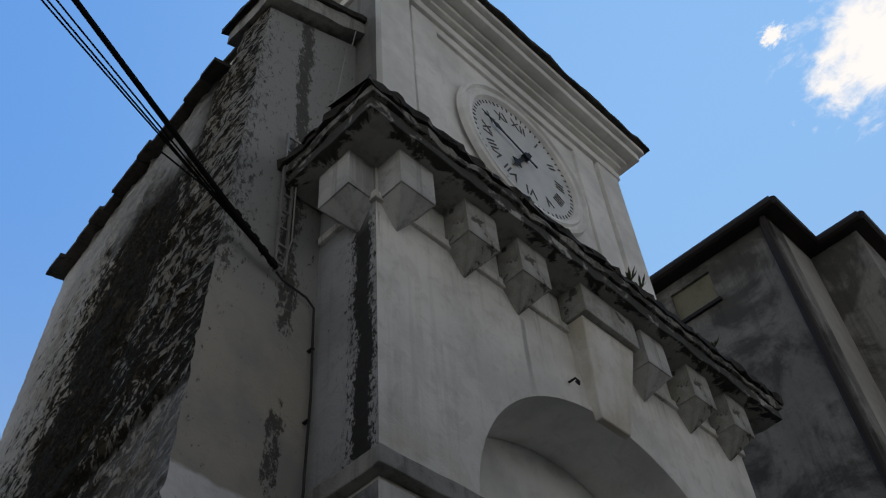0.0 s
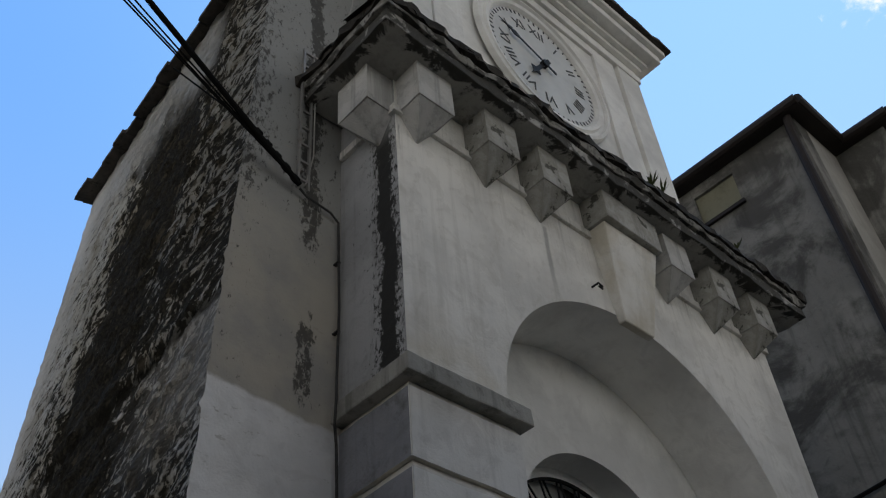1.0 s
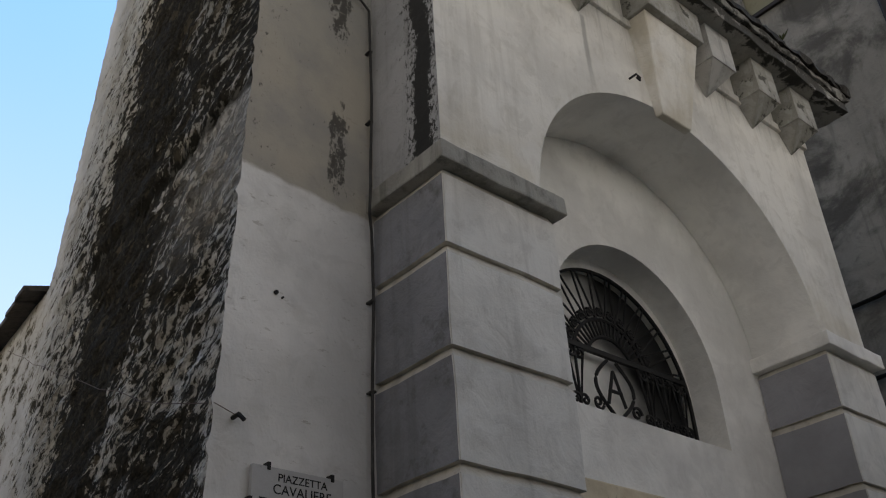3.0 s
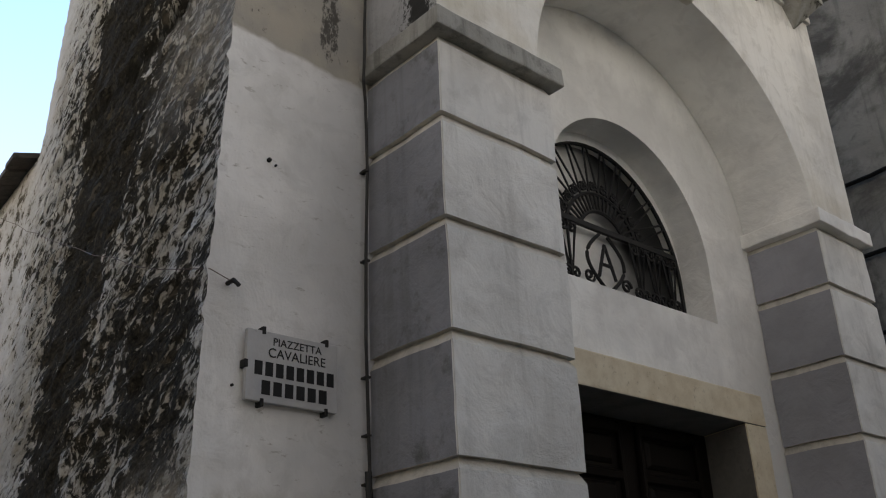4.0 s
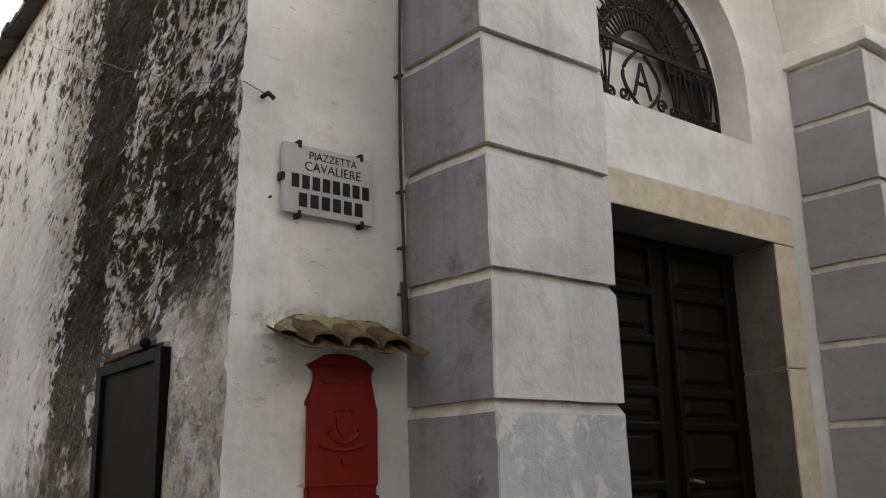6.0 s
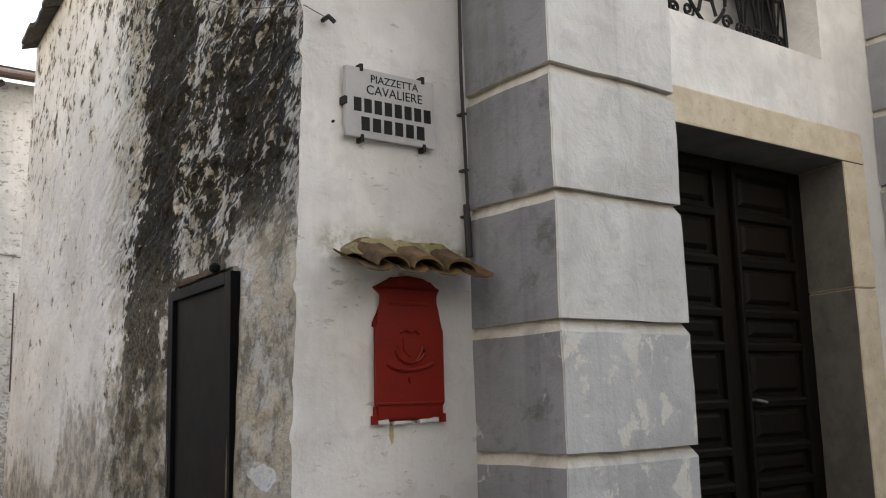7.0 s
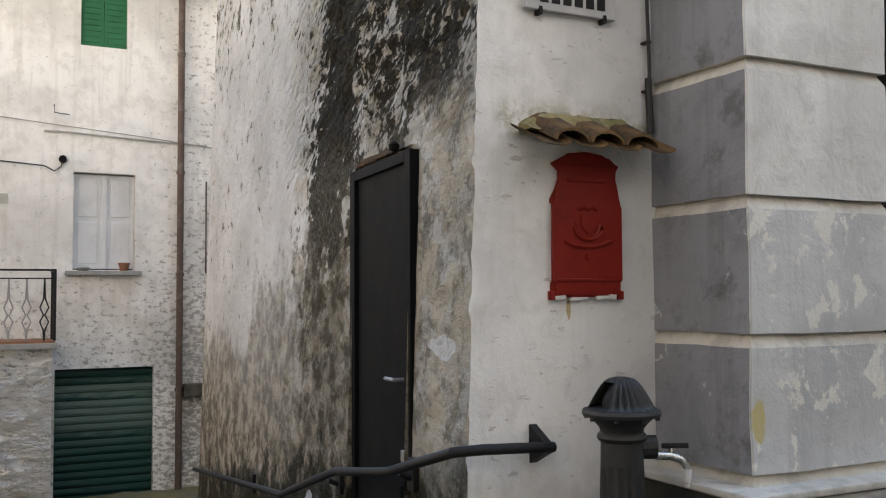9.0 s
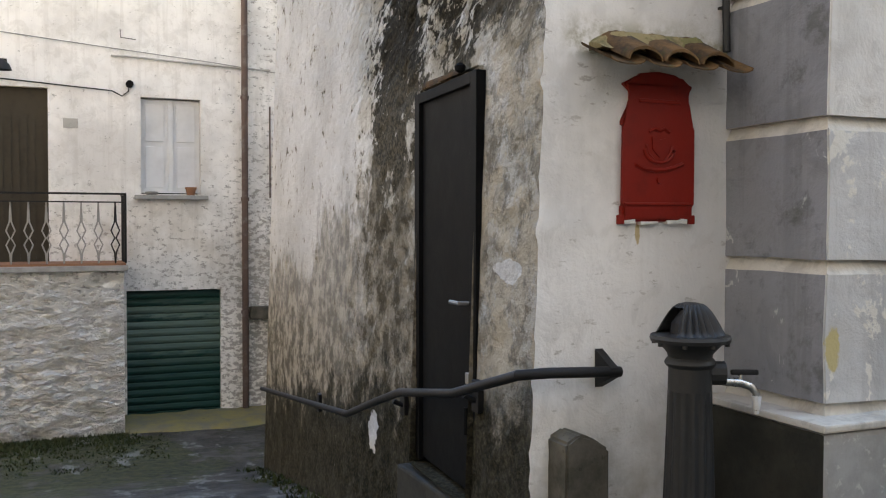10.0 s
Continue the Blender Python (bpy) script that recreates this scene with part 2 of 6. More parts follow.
def rough_cast(name):
    """Old rough-cast: slanting ragged flakes, a wide black lichen band that runs down the wall, brown damp at its foot."""
    m = Mat(name, 0.95)
    m.b.inputs["Specular IOR Level"].default_value = 0.05
    y, z = m.axis(1), m.axis(2)
    # the flakes lie aslant: u runs along them, v across
    u = m.f("SUBTRACT", m.f("MULTIPLY", y, 0.88), m.f("MULTIPLY", z, 0.47))
    v = m.f("ADD", m.f("MULTIPLY", y, 0.47), m.f("MULTIPLY", z, 0.88))

    def slant(su, sv, shift=0.0):
        node = m.t.nodes.new("ShaderNodeCombineXYZ")
        m.put(node.inputs[0], m.axis(0))
        m.put(node.inputs[1], m.f("MULTIPLY_ADD", u, su, shift))
        m.put(node.inputs[2], m.f("MULTIPLY", v, sv))
        return node.outputs[0]
    low = m.step(m.f("ADD", z, m.f("MULTIPLY", m.noise(1.2, 4), 0.8)), 3.2, 2.7)
    low = m.f("MAXIMUM", low, m.step(y, 3.9, 4.9))

    def ease(a, b):
        return m.f("ADD", m.f("MULTIPLY", a, m.f("SUBTRACT", 1.0, low)), m.f("MULTIPLY", b, low))
    even = m.noise(6.5, 8, 0.68, m.vec((1, 0.6, 0.8)))
    lump = ease(m.noise(1.0, 6, 0.62, slant(6.2, 16.0), 0.2), even)
    flake = ease(m.noise(1.0, 7, 0.66, slant(9.5, 24.0, 5.0), 0.2), m.noise(9.0, 8, 0.7, m.vec((1, 0.6, 0.8), (3, 1, 2))))
    fine = m.noise(34, 6, 0.7)
    pale = m.mix(m.step(m.noise(1.1, 4), 0.42, 0.58), (0.76, 0.735, 0.68), (0.62, 0.585, 0.51))
    pale = m.mix(m.f("MULTIPLY", m.step(m.noise(2.2, 5, 0.7), 0.5, 0.62), 0.7), pale, (0.46, 0.41, 0.33))
    pale = m.mix(m.f("MULTIPLY", m.f("MULTIPLY", m.step(y, 2.7, 1.9), m.step(z, 3.4, 2.7)), m.step(m.noise(1.6, 6, 0.7), 0.4, 0.56)), pale, (0.44, 0.395, 0.32))
    col = m.mix(m.step(y, 3.6, 4.6), pale, m.mix(m.step(m.noise(1.0, 5, 0.65, m.vec((1, 0.6, 0.7))), 0.4, 0.62), (0.61, 0.595, 0.56), (0.50, 0.487, 0.455)))
    # the old upper coat has gone grey
    aged = m.f("MULTIPLY", m.step(z, 5.6, 6.4), m.step(m.f("ADD", y, m.f("MULTIPLY_ADD", m.noise(1.8, 5, 0.65), 1.2, -0.6)), 3.0, 2.2))
    col = m.mix(m.f("MULTIPLY", aged, 0.6), col, (0.30, 0.285, 0.255))
    # how thickly the lichen grows: a solid band, a flecked field between it and the corner, thinning out beyond
    wob = m.f("MULTIPLY_ADD", m.noise(0.9, 5, 0.65, m.vec((1, 1, 0.6))), 1.7, -0.85)
    centre = m.f("MULTIPLY_ADD", z, -0.13, 3.30)
    d = m.f("ABSOLUTE", m.f("SUBTRACT", m.f("ADD", y, wob), centre))
    core = m.step(d, 0.72, 0.2)
    halo = m.step(d, 1.5, 0.5)
    field = m.f("MULTIPLY", m.step(y, 3.0, 2.0), m.step(z, 2.5, 3.1))
    clump = m.f("MULTIPLY", m.f("MULTIPLY", m.step(y, 2.4, 1.7), m.step(z, 2.15, 2.55)), m.f("MULTIPLY", m.step(z, 4.1, 3.4), m.step(m.noise(1.5, 5, 0.65), 0.36, 0.52)))
    upper = m.f("MULTIPLY", m.step(z, 5.6, 5.9), m.step(y, 2.8, 1.6))
    grow = m.f("ADD", m.f("MULTIPLY", core, 0.165), m.f("MULTIPLY", halo, 0.03))
    grow = m.f("ADD", grow, m.f("ADD", m.f("MULTIPLY", field, 0.035), m.f("ADD", m.f("MULTIPLY", clump, 0.13), m.f("MULTIPLY", upper, 0.035))))
    grow = m.f("ADD", grow, m.f("MULTIPLY", m.step(z, 3.4, 4.8), 0.065))
    grow = m.f("SUBTRACT", grow, m.f("MULTIPLY", m.step(y, 3.3, 4.7), 0.04))
    grow = m.f("SUBTRACT", grow, m.f("MULTIPLY", m.step(z, 5.8, 7.2), 0.055))
    grow = m.f("SUBTRACT", grow, m.f("MULTIPLY", m.f("MULTIPLY", low, core), 0.035))
    patchy = m.f("MULTIPLY_ADD", m.noise(2.6, 4, 0.6), 0.22, -0.11)
    lich = m.f("ADD", m.f("ADD", grow, patchy), m.f("ADD", m.f("MULTIPLY", flake, 0.8), m.f("MULTIPLY", fine, 0.2)))
    col = m.mix(m.f("MULTIPLY", m.step(lich, 0.50, 0.57), 0.55), col, (0.36, 0.325, 0.26))
    mask = m.step(lich, 0.565, 0.60)
    black = m.mix(m.step(fine, 0.4, 0.65), (0.012, 0.011, 0.008), (0.05, 0.043, 0.031))
    black = m.mix(m.f("MULTIPLY", low, 0.8), black, m.mix(m.step(fine, 0.42, 0.6), (0.03, 0.026, 0.017), (0.13, 0.11, 0.076)))
    col = m.mix(m.f("MULTIPLY", mask, 0.94), col, black)
    # holes between the flakes, their shading put into the colour
    pit_shade = m.step(m.f("ADD", lump, m.f("MULTIPLY", m.step(y, 3.4, 5.0), 0.07)), 0.42, 0.37)
    col = m.mix(m.f("MULTIPLY", pit_shade, m.f("MULTIPLY_ADD", m.step(y, 3.2, 4.6), -0.45, 0.75)), col, (0.13, 0.11, 0.08))
    # paler, sheltered strip under the eave, and the newer coat below an old ledge
    high = m.f("MULTIPLY", m.step(m.f("ADD", z, m.f("MULTIPLY_ADD", m.noise(1.5, 5), 1.6, -0.8)), 8.6, 9.2), m.step(y, 1.3, 1.7))
    col = m.mix(m.f("MULTIPLY", high, 0.75), col, (0.74, 0.73, 0.71))
    led = m.f("SUBTRACT", m.f("ADD", z, m.f("MULTIPLY_ADD", m.noise(2.2, 4), 0.12, -0.06)), 5.64)
    coat = m.f("MULTIPLY", m.f("MULTIPLY", m.step(led, 0.0, -0.03), m.step(z, 4.5, 5.1)), m.step(y, 2.0, 1.0))
    col = m.mix(m.f("MULTIPLY", coat, 0.5), col, (0.58, 0.55, 0.50))
    # the ledge's shadow, painted as a dark stripe
    ledge_shadow = m.f("MULTIPLY", m.step(m.f("ABSOLUTE", led), 0.07, 0.02), m.step(y, 4.2, 3.6))
    col = m.mix(m.f("MULTIPLY", ledge_shadow, 0.8), col, (0.03, 0.028, 0.022))
    # brown damp at the foot
    rise = m.f("MULTIPLY_ADD", y, -0.17, 2.35)
    foot = m.step(m.f("SUBTRACT", m.f("ADD", z, m.f("MULTIPLY_ADD", m.noise(1.9, 8, 0.72, m.vec((1, 0.7, 0.6))), 3.0, -1.5)), rise), 0.35, -0.1)
    brown = m.mix(m.step(m.noise(8.0, 8, 0.74, m.vec((1, 0.6, 0.7))), 0.40, 0.58), (0.36, 0.315, 0.245), (0.10, 0.085, 0.06))
    col = m.mix(m.f("MULTIPLY", foot, m.f("MULTIPLY_ADD", m.step(z, 1.2, 0.2), 0.25, 0.7)), col, brown)
    moss = m.step(m.f("SUBTRACT", m.f("ADD", z, m.f("MULTIPLY_ADD", m.noise(3.5, 8, 0.74), 2.0, -1.0)), m.f("MULTIPLY_ADD", y, -0.175, 1.0)), 0.25, -0.1)
    col = m.mix(m.f("MULTIPLY", moss, 0.9), col, m.mix(m.step(fine, 0.45, 0.6), (0.012, 0.012, 0.008), (0.045, 0.042, 0.026)))
    # newer grey and ochre mortar beside the door
    mort = m.f("MULTIPLY", m.f("MULTIPLY", m.f("MULTIPLY", m.step(y, 1.5, 1.3), m.step(m.f("ADD", z, m.noise(2.4, 6, 0.7)), 1.1, 1.6)), m.step(z, 2.9, 2.3)), m.step(m.noise(2.6, 6, 0.7), 0.34, 0.46))
    col = m.mix(m.f("MULTIPLY", mort, 0.8), col, m.mix(m.step(m.noise(3.3, 7, 0.75), 0.45, 0.55), m.mix(m.step(m.noise(7, 7, 0.75), 0.44, 0.56), (0.50, 0.475, 0.42), (0.20, 0.178, 0.14)), (0.50, 0.435, 0.335)))
    # two smears of white filler
    for py, pz, ry, rz in PATCHES:
        d = m.f("ADD", m.f("POWER", m.f("DIVIDE", m.f("SUBTRACT", y, py), ry), 2.0), m.f("POWER", m.f("DIVIDE", m.f("SUBTRACT", z, pz), rz), 2.0))
        col = m.mix(m.step(m.f("ADD", d, m.f("MULTIPLY_ADD", m.noise(6, 5), 3.0, -1.5)), 1.05, 0.9), col, (0.62, 0.61, 0.58))
    m.color(col)
    calm = m.f("MULTIPLY", m.f("MULTIPLY_ADD", m.step(y, 3.4, 4.8), -0.7, 1.0), m.f("MULTIPLY_ADD", m.step(z, 3.0, 2.3), -0.65, 1.0))
    h = m.f("ADD", m.f("MULTIPLY", m.step(lump, 0.32, 0.62), 0.8), m.f("ADD", m.f("MULTIPLY", flake, -0.7), m.f("MULTIPLY", fine, 0.3)))
    return m.bump(m.f("MULTIPLY", h, calm), 1.0, 0.075).m


def paint(name, base, rough=0.5, metal=0.0, wear=None, scale=14.0, amount=0.5, spec=None):
    m = Mat(name, rough, metal)
    m.b.inputs["Specular IOR Level"].default_value = spec if spec is not None else (0.5 if metal else 0.25)
    wear = wear or tuple(c * 0.6 for c in base)
    n = m.noise(scale, 6, 0.7)
    col = m.mix(m.f("MULTIPLY", m.step(n, 0.5, 0.72), amount), base, wear)
    m.color(m.mix(m.step(m.noise(2.0, 3), 0.4, 0.7), col, m.scale_col(col, 0.85)))
    m.put(m.b.inputs["Roughness"], m.f("MULTIPLY_ADD", n, 0.25, rough - 0.1))
    return m.bump(m.noise(scale * 4, 3), 0.25, 0.003).m


def tile_clay(name, a, b, moss):
    m = Mat(name, 0.92)
    col = m.mix(m.step(m.noise(6, 5, 0.7), 0.35, 0.65), a, b)
    col = m.mix(m.step(m.noise(11, 6, 0.75), 0.55, 0.66), col, moss)
    m.color(m.scale_col(col, m.vary(0.25)))
    return m.bump(m.noise(30, 5), 0.6, 0.01).m


def stone(name, a, b, dark, scale=4.0):
    m = Mat(name, 0.8)
    col = m.mix(m.step(m.noise(scale, 6, 0.65), 0.35, 0.68), a, b)
    col = m.mix(m.f("MULTIPLY", m.step(m.noise(scale * 5, 6, 0.75), 0.58, 0.68), 0.6), col, dark)
    m.color(col)
    return m.bump(m.f("ADD", m.noise(scale * 3, 5), m.f("MULTIPLY", m.noise(90, 3), 0.3)), 0.5, 0.008).m


def house_wear(m, col):
    # rain-worn limewash: grey blistered stretches, denser towards the foot and the downpipe
    x, z = m.axis(0), m.axis(2)
    n = m.noise(8.0, 9, 0.74, m.vec((1, 1, 1.7)))
    low = m.f("ADD", m.f("MULTIPLY", m.step(z, 3.6, 0.2), 0.085), m.f("MULTIPLY", m.step(x, -0.7, 0.2), 0.06))
    col = m.mix(m.f("MULTIPLY", m.step(m.f("ADD", n, low), 0.60, 0.66), 0.75), col, (0.27, 0.255, 0.225))
    band = m.f("MULTIPLY", m.step(m.f("ABSOLUTE", m.f("SUBTRACT", z, 1.35)), 0.75, 0.1), m.step(m.noise(1.3, 5, 0.7), 0.42, 0.62))
    return m.mix(m.f("MULTIPLY", band, 0.3), col, (0.48, 0.42, 0.33))


WHITE = plaster("white_limewash", (0.80, 0.775, 0.725), (0.42, 0.39, 0.33), 0.25, 0.25, facade_wear)
CLEAN = plaster("clean_limewash", (0.88, 0.865, 0.83), (0.58, 0.56, 0.53), 0.08, 0.12)
# side face: mould, on a base greyed for the weaker light there
SIDE = plaster("shaded_mouldy_limewash", (0.42, 0.42, 0.42), (0.25, 0.25, 0.24), 0.5, 0.3, side_mould)
WALL_B = plaster("whitewash", (0.84, 0.83, 0.81), (0.5, 0.49, 0.46), 0.14, 0.4, wall_b_wear_shade)
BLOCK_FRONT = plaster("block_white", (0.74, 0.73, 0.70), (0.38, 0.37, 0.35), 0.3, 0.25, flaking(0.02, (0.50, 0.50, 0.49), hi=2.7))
BLOCK_LOW = plaster("block_grey_flaked", (0.57, 0.57, 0.56), (0.36, 0.36, 0.355), 0.4, 0.35, low_wear)
def side_smudge(m, col):
    col = flaking(0.04, (0.50, 0.50, 0.50), hi=2.1)(m, col)
    near = m.step(m.axis(1), 0.45, 0.05)
    n = m.noise(3.4, 9, 0.72)
    mask = m.f("MULTIPLY", m.step(m.f("ADD", n, m.f("MULTIPLY", near, 0.06)), 0.56, 0.70), 0.6)
    return m.mix(mask, col, (0.085, 0.085, 0.075))


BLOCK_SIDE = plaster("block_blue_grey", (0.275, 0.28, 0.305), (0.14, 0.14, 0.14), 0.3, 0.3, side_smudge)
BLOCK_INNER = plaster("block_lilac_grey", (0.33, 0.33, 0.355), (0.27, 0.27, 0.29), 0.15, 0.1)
JOINT = plaster("joint_band", (0.60, 0.57, 0.51), (0.30, 0.28, 0.25), 0.5, 0.3)
IMPOST = plaster("impost_plaster", (0.36, 0.35, 0.32), (0.13, 0.13, 0.115), 0.6, 0.4)
def soot_wear(m, col):
    n = m.noise(6, 8, 0.7, m.vec((1, 1, 1.4)), 0.4)
    return m.mix(m.f("MULTIPLY", m.step(n, 0.47, 0.53), 0.9), col, (0.04, 0.038, 0.033))


def lichen_wear(m, col):
    n = m.noise(9, 8, 0.7, None, 0.4)
    col = m.mix(m.f("MULTIPLY", m.step(n, 0.44, 0.56), 0.4), col, (0.23, 0.22, 0.18))
    return m.mix(m.f("MULTIPLY", m.step(m.noise(5, 7, 0.7), 0.58, 0.62), 0.85), col, (0.05, 0.05, 0.04))


CORBEL = plaster("corbel_plaster", (0.52, 0.51, 0.49), (0.2, 0.2, 0.19), 0.5, 0.4)
LICHEN = plaster("lichen_plaster", (0.42, 0.41, 0.385), (0.2, 0.2, 0.18), 0.5, 0.5, lichen_wear)
MOSS_MORTAR = plaster("mossy_mortar", (0.30, 0.245, 0.13), (0.10, 0.10, 0.05), 0.9, 0.6, flaking(0.14, (0.17, 0.16, 0.07)))
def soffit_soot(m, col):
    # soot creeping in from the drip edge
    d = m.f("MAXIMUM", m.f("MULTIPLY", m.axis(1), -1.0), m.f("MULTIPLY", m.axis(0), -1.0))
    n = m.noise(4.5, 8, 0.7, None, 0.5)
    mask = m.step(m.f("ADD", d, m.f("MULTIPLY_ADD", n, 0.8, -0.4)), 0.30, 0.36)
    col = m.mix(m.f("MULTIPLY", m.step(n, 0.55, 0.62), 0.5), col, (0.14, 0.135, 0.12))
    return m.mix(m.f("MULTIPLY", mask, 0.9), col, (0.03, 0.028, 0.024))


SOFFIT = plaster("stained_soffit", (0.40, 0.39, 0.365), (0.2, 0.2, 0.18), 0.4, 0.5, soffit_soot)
SOOT = plaster("sooty_plaster", (0.27, 0.26, 0.24), (0.06, 0.06, 0.055), 0.8, 0.5, soot_wear)
BODY = plaster("grey_plaster", (0.27, 0.265, 0.25), (0.14, 0.14, 0.13), 0.6, 0.4)
ROUGH = rough_cast("rough_cast")
HOUSE = plaster("house_limewash", (0.90, 0.88, 0.845), (0.48, 0.45, 0.4), 0.25, 0.6, house_wear)
def blotches(m, col):
    return m.mix(m.f("MULTIPLY", m.step(m.noise(0.7, 7, 0.65, None, 0.6), 0.42, 0.56), 0.8), col, (0.055, 0.053, 0.048))


GREY_HOUSE = plaster("grey_cement_render", (0.27, 0.26, 0.24), (0.10, 0.10, 0.09), 0.5, 0.4, blotches)
PALE_HOUSE = plaster("pale_cement_render", (0.45, 0.43, 0.39), (0.3, 0.28, 0.25), 0.4, 0.4)
PALE_FRONT = plaster("pale_ochre_render", (0.45, 0.40, 0.325), (0.3, 0.26, 0.2), 0.4, 0.4)
# greyer stone of the door reveal; the lintel's shade is painted in too
REVEAL = stone("shaded_grey_stone", (0.23, 0.215, 0.19), (0.16, 0.15, 0.135), (0.10, 0.09, 0.075), 4.0)
LIMESTONE = stone("limestone", (0.72, 0.64, 0.49), (0.60, 0.505, 0.36), (0.32, 0.26, 0.18), 5.0)
def rubble_mat():
    # limewash worn off the edges of rough stones, dark gaps, a little green
    m = Mat("whitewashed_rubble", 0.95)
    crack = m.noise(6.0, 7, 0.62, m.vec((1, 1, 2.0), (4, 0, 1)), 0.2)
    warp = m.noise(7, 8, 0.75, m.vec((1, 1, 1.6)))
    col = m.mix(m.step(warp, 0.46, 0.6), (0.93, 0.925, 0.91), (0.87, 0.86, 0.84))
    gap = m.step(m.f("ADD", crack, m.f("MULTIPLY_ADD", warp, 0.5, -0.25)), 0.44, 0.38)
    col = m.mix(m.f("MULTIPLY", gap, m.f("MULTIPLY_ADD", m.step(m.axis(2), -0.2, 0.7), 0.4, 0.2)), col, (0.12, 0.11, 0.095))
    col = m.mix(m.f("MULTIPLY", m.step(m.noise(2.0, 6, 0.7), 0.56, 0.64), 0.35), col, (0.40, 0.40, 0.28))
    col = m.mix(m.f("MULTIPLY", m.step(m.f("ADD", m.axis(2), m.f("MULTIPLY", m.noise(3, 5), 1.2)), -0.75, -1.1), 0.85), col, (0.05, 0.055, 0.03))
    m.color(col)
    return m.bump(m.f("ADD", m.step(crack, 0.38, 0.6), warp), 1.0, 0.06).m


RUBBLE = rubble_mat()
MOSSY = stone("mossy_stone", (0.12, 0.11, 0.09), (0.045, 0.043, 0.033), (0.025, 0.028, 0.016), 4.0)
MOSS_STEP = stone("yellow_moss_stone", (0.20, 0.165, 0.06), (0.13, 0.12, 0.085), (0.05, 0.048, 0.03), 3.0)
DAMP_DARK = stone("damp_dark_stone", (0.042, 0.041, 0.034), (0.02, 0.02, 0.016), (0.014, 0.016, 0.009), 3.0)
PLINTH = stone("grey_stone", (0.36, 0.36, 0.35), (0.26, 0.26, 0.25), (0.55, 0.54, 0.5), 4.0)
DARK_TILE = tile_clay("sooty_roof_tile", (0.022, 0.020, 0.018), (0.055, 0.048, 0.041), (0.015, 0.016, 0.011))
ROOF_TILE = tile_clay("old_roof_tile", (0.10, 0.088, 0.077), (0.06, 0.053, 0.047), (0.035, 0.035, 0.026))
CLAY = tile_clay("clay_tile", (0.15, 0.085, 0.037), (0.045, 0.033, 0.024), (0.06, 0.055, 0.026))
RED = paint("red_enamel", (0.215, 0.012, 0.006), 0.45, 0.0, (0.14, 0.009, 0.005), 9, 0.5)
IRON = paint("black_iron", (0.014, 0.014, 0.0145), 0.55, 0.0, (0.035, 0.03, 0.026), 30, 0.4, 0.25)
CAST = paint("dark_grey_cast_iron", (0.022, 0.0225, 0.023), 0.5, 0.0, (0.042, 0.042, 0.04), 20, 0.5, 0.4)
CHROME = paint("worn_chrome", (0.6, 0.6, 0.58), 0.25, 1.0, (0.4, 0.38, 0.35), 20, 0.3)
DOOR_METAL = paint("anthracite_steel", (0.0065, 0.007, 0.0078), 0.5, 0.0, (0.011, 0.011, 0.012), 4, 0.3, 0.06)
DOOR_WOOD = paint("dark_walnut", (0.0085, 0.006, 0.0045), 0.5, 0.0, (0.02, 0.014, 0.01), 7, 0.4, 0.15)
MARBLE = stone("plaque_marble", (0.50, 0.50, 0.50), (0.40, 0.40, 0.41), (0.3, 0.3, 0.3), 3.0)
BLACK = paint("black_paint", (0.012, 0.012, 0.013), 0.6)
WALL_MORTAR = paint("white_mortar", (0.68, 0.67, 0.64), 0.9)
INK = paint("faded_numeral", (0.07, 0.068, 0.062), 0.6, 0.0, (0.3, 0.29, 0.26), 6, 0.6)
GUTTER = paint("brown_gutter", (0.03, 0.024, 0.022), 0.55, 0.0, None, 6, 0.4)
PIPE_BROWN = paint("rust_brown_pipe", (0.12, 0.08, 0.067), 0.6, 0.0, (0.3, 0.27, 0.25), 5, 0.5)
GREEN_SHUTTER = paint("green_shutter", (0.02, 0.16, 0.075), 0.55, 0.0, (0.015, 0.11, 0.05), 5, 0.5)
def shutter_green():
    # scuffed: some slats have worn to a paler green
    m = Mat("bottle_green_shutter", 0.5)
    place = m.t.nodes.new("ShaderNodeNewGeometry").outputs["Position"]
    split = m.t.nodes.new("ShaderNodeSeparateXYZ")
    m.t.links.new(place, split.inputs[0])
    worn = m.f("MULTIPLY", m.step(split.outputs[2], -0.9, -0.2), m.step(split.outputs[2], 0.40, 0.2))
    pale = m.f("MULTIPLY", worn, m.step(m.f("ADD", m.f("MULTIPLY", m.vary(1.0), 0.16), m.noise(1.5, 5, 0.6, m.vec((1, 1, 6)))), 0.44, 0.6))
    m.color(m.mix(m.f("MULTIPLY", pale, 0.8), (0.006, 0.045, 0.038), (0.11, 0.17, 0.145)))
    return m.bump(m.noise(30, 3), 0.2, 0.003).m


GARAGE_GREEN = shutter_green()
WHITE_WOOD = paint("white_woodwork", (0.68, 0.69, 0.70), 0.5, 0.0, (0.55, 0.55, 0.55), 6, 0.3)
BROWN_WOOD = paint("brown_louvre", (0.05, 0.041, 0.028), 0.6, 0.0, None, 8, 0.4)
DIAL = paint("dial_enamel", (0.66, 0.64, 0.59), 0.4, 0.0, (0.52, 0.49, 0.43), 3, 0.3)
CABLE = paint("cable_rubber", (0.012, 0.012, 0.012), 0.8, spec=0.05)
CONDUIT = paint("weathered_conduit", (0.045, 0.044, 0.043), 0.75, 0.0, (0.10, 0.098, 0.092), 9, 0.6)
WIRE = paint("pale_wire", (0.35, 0.34, 0.32), 0.6)
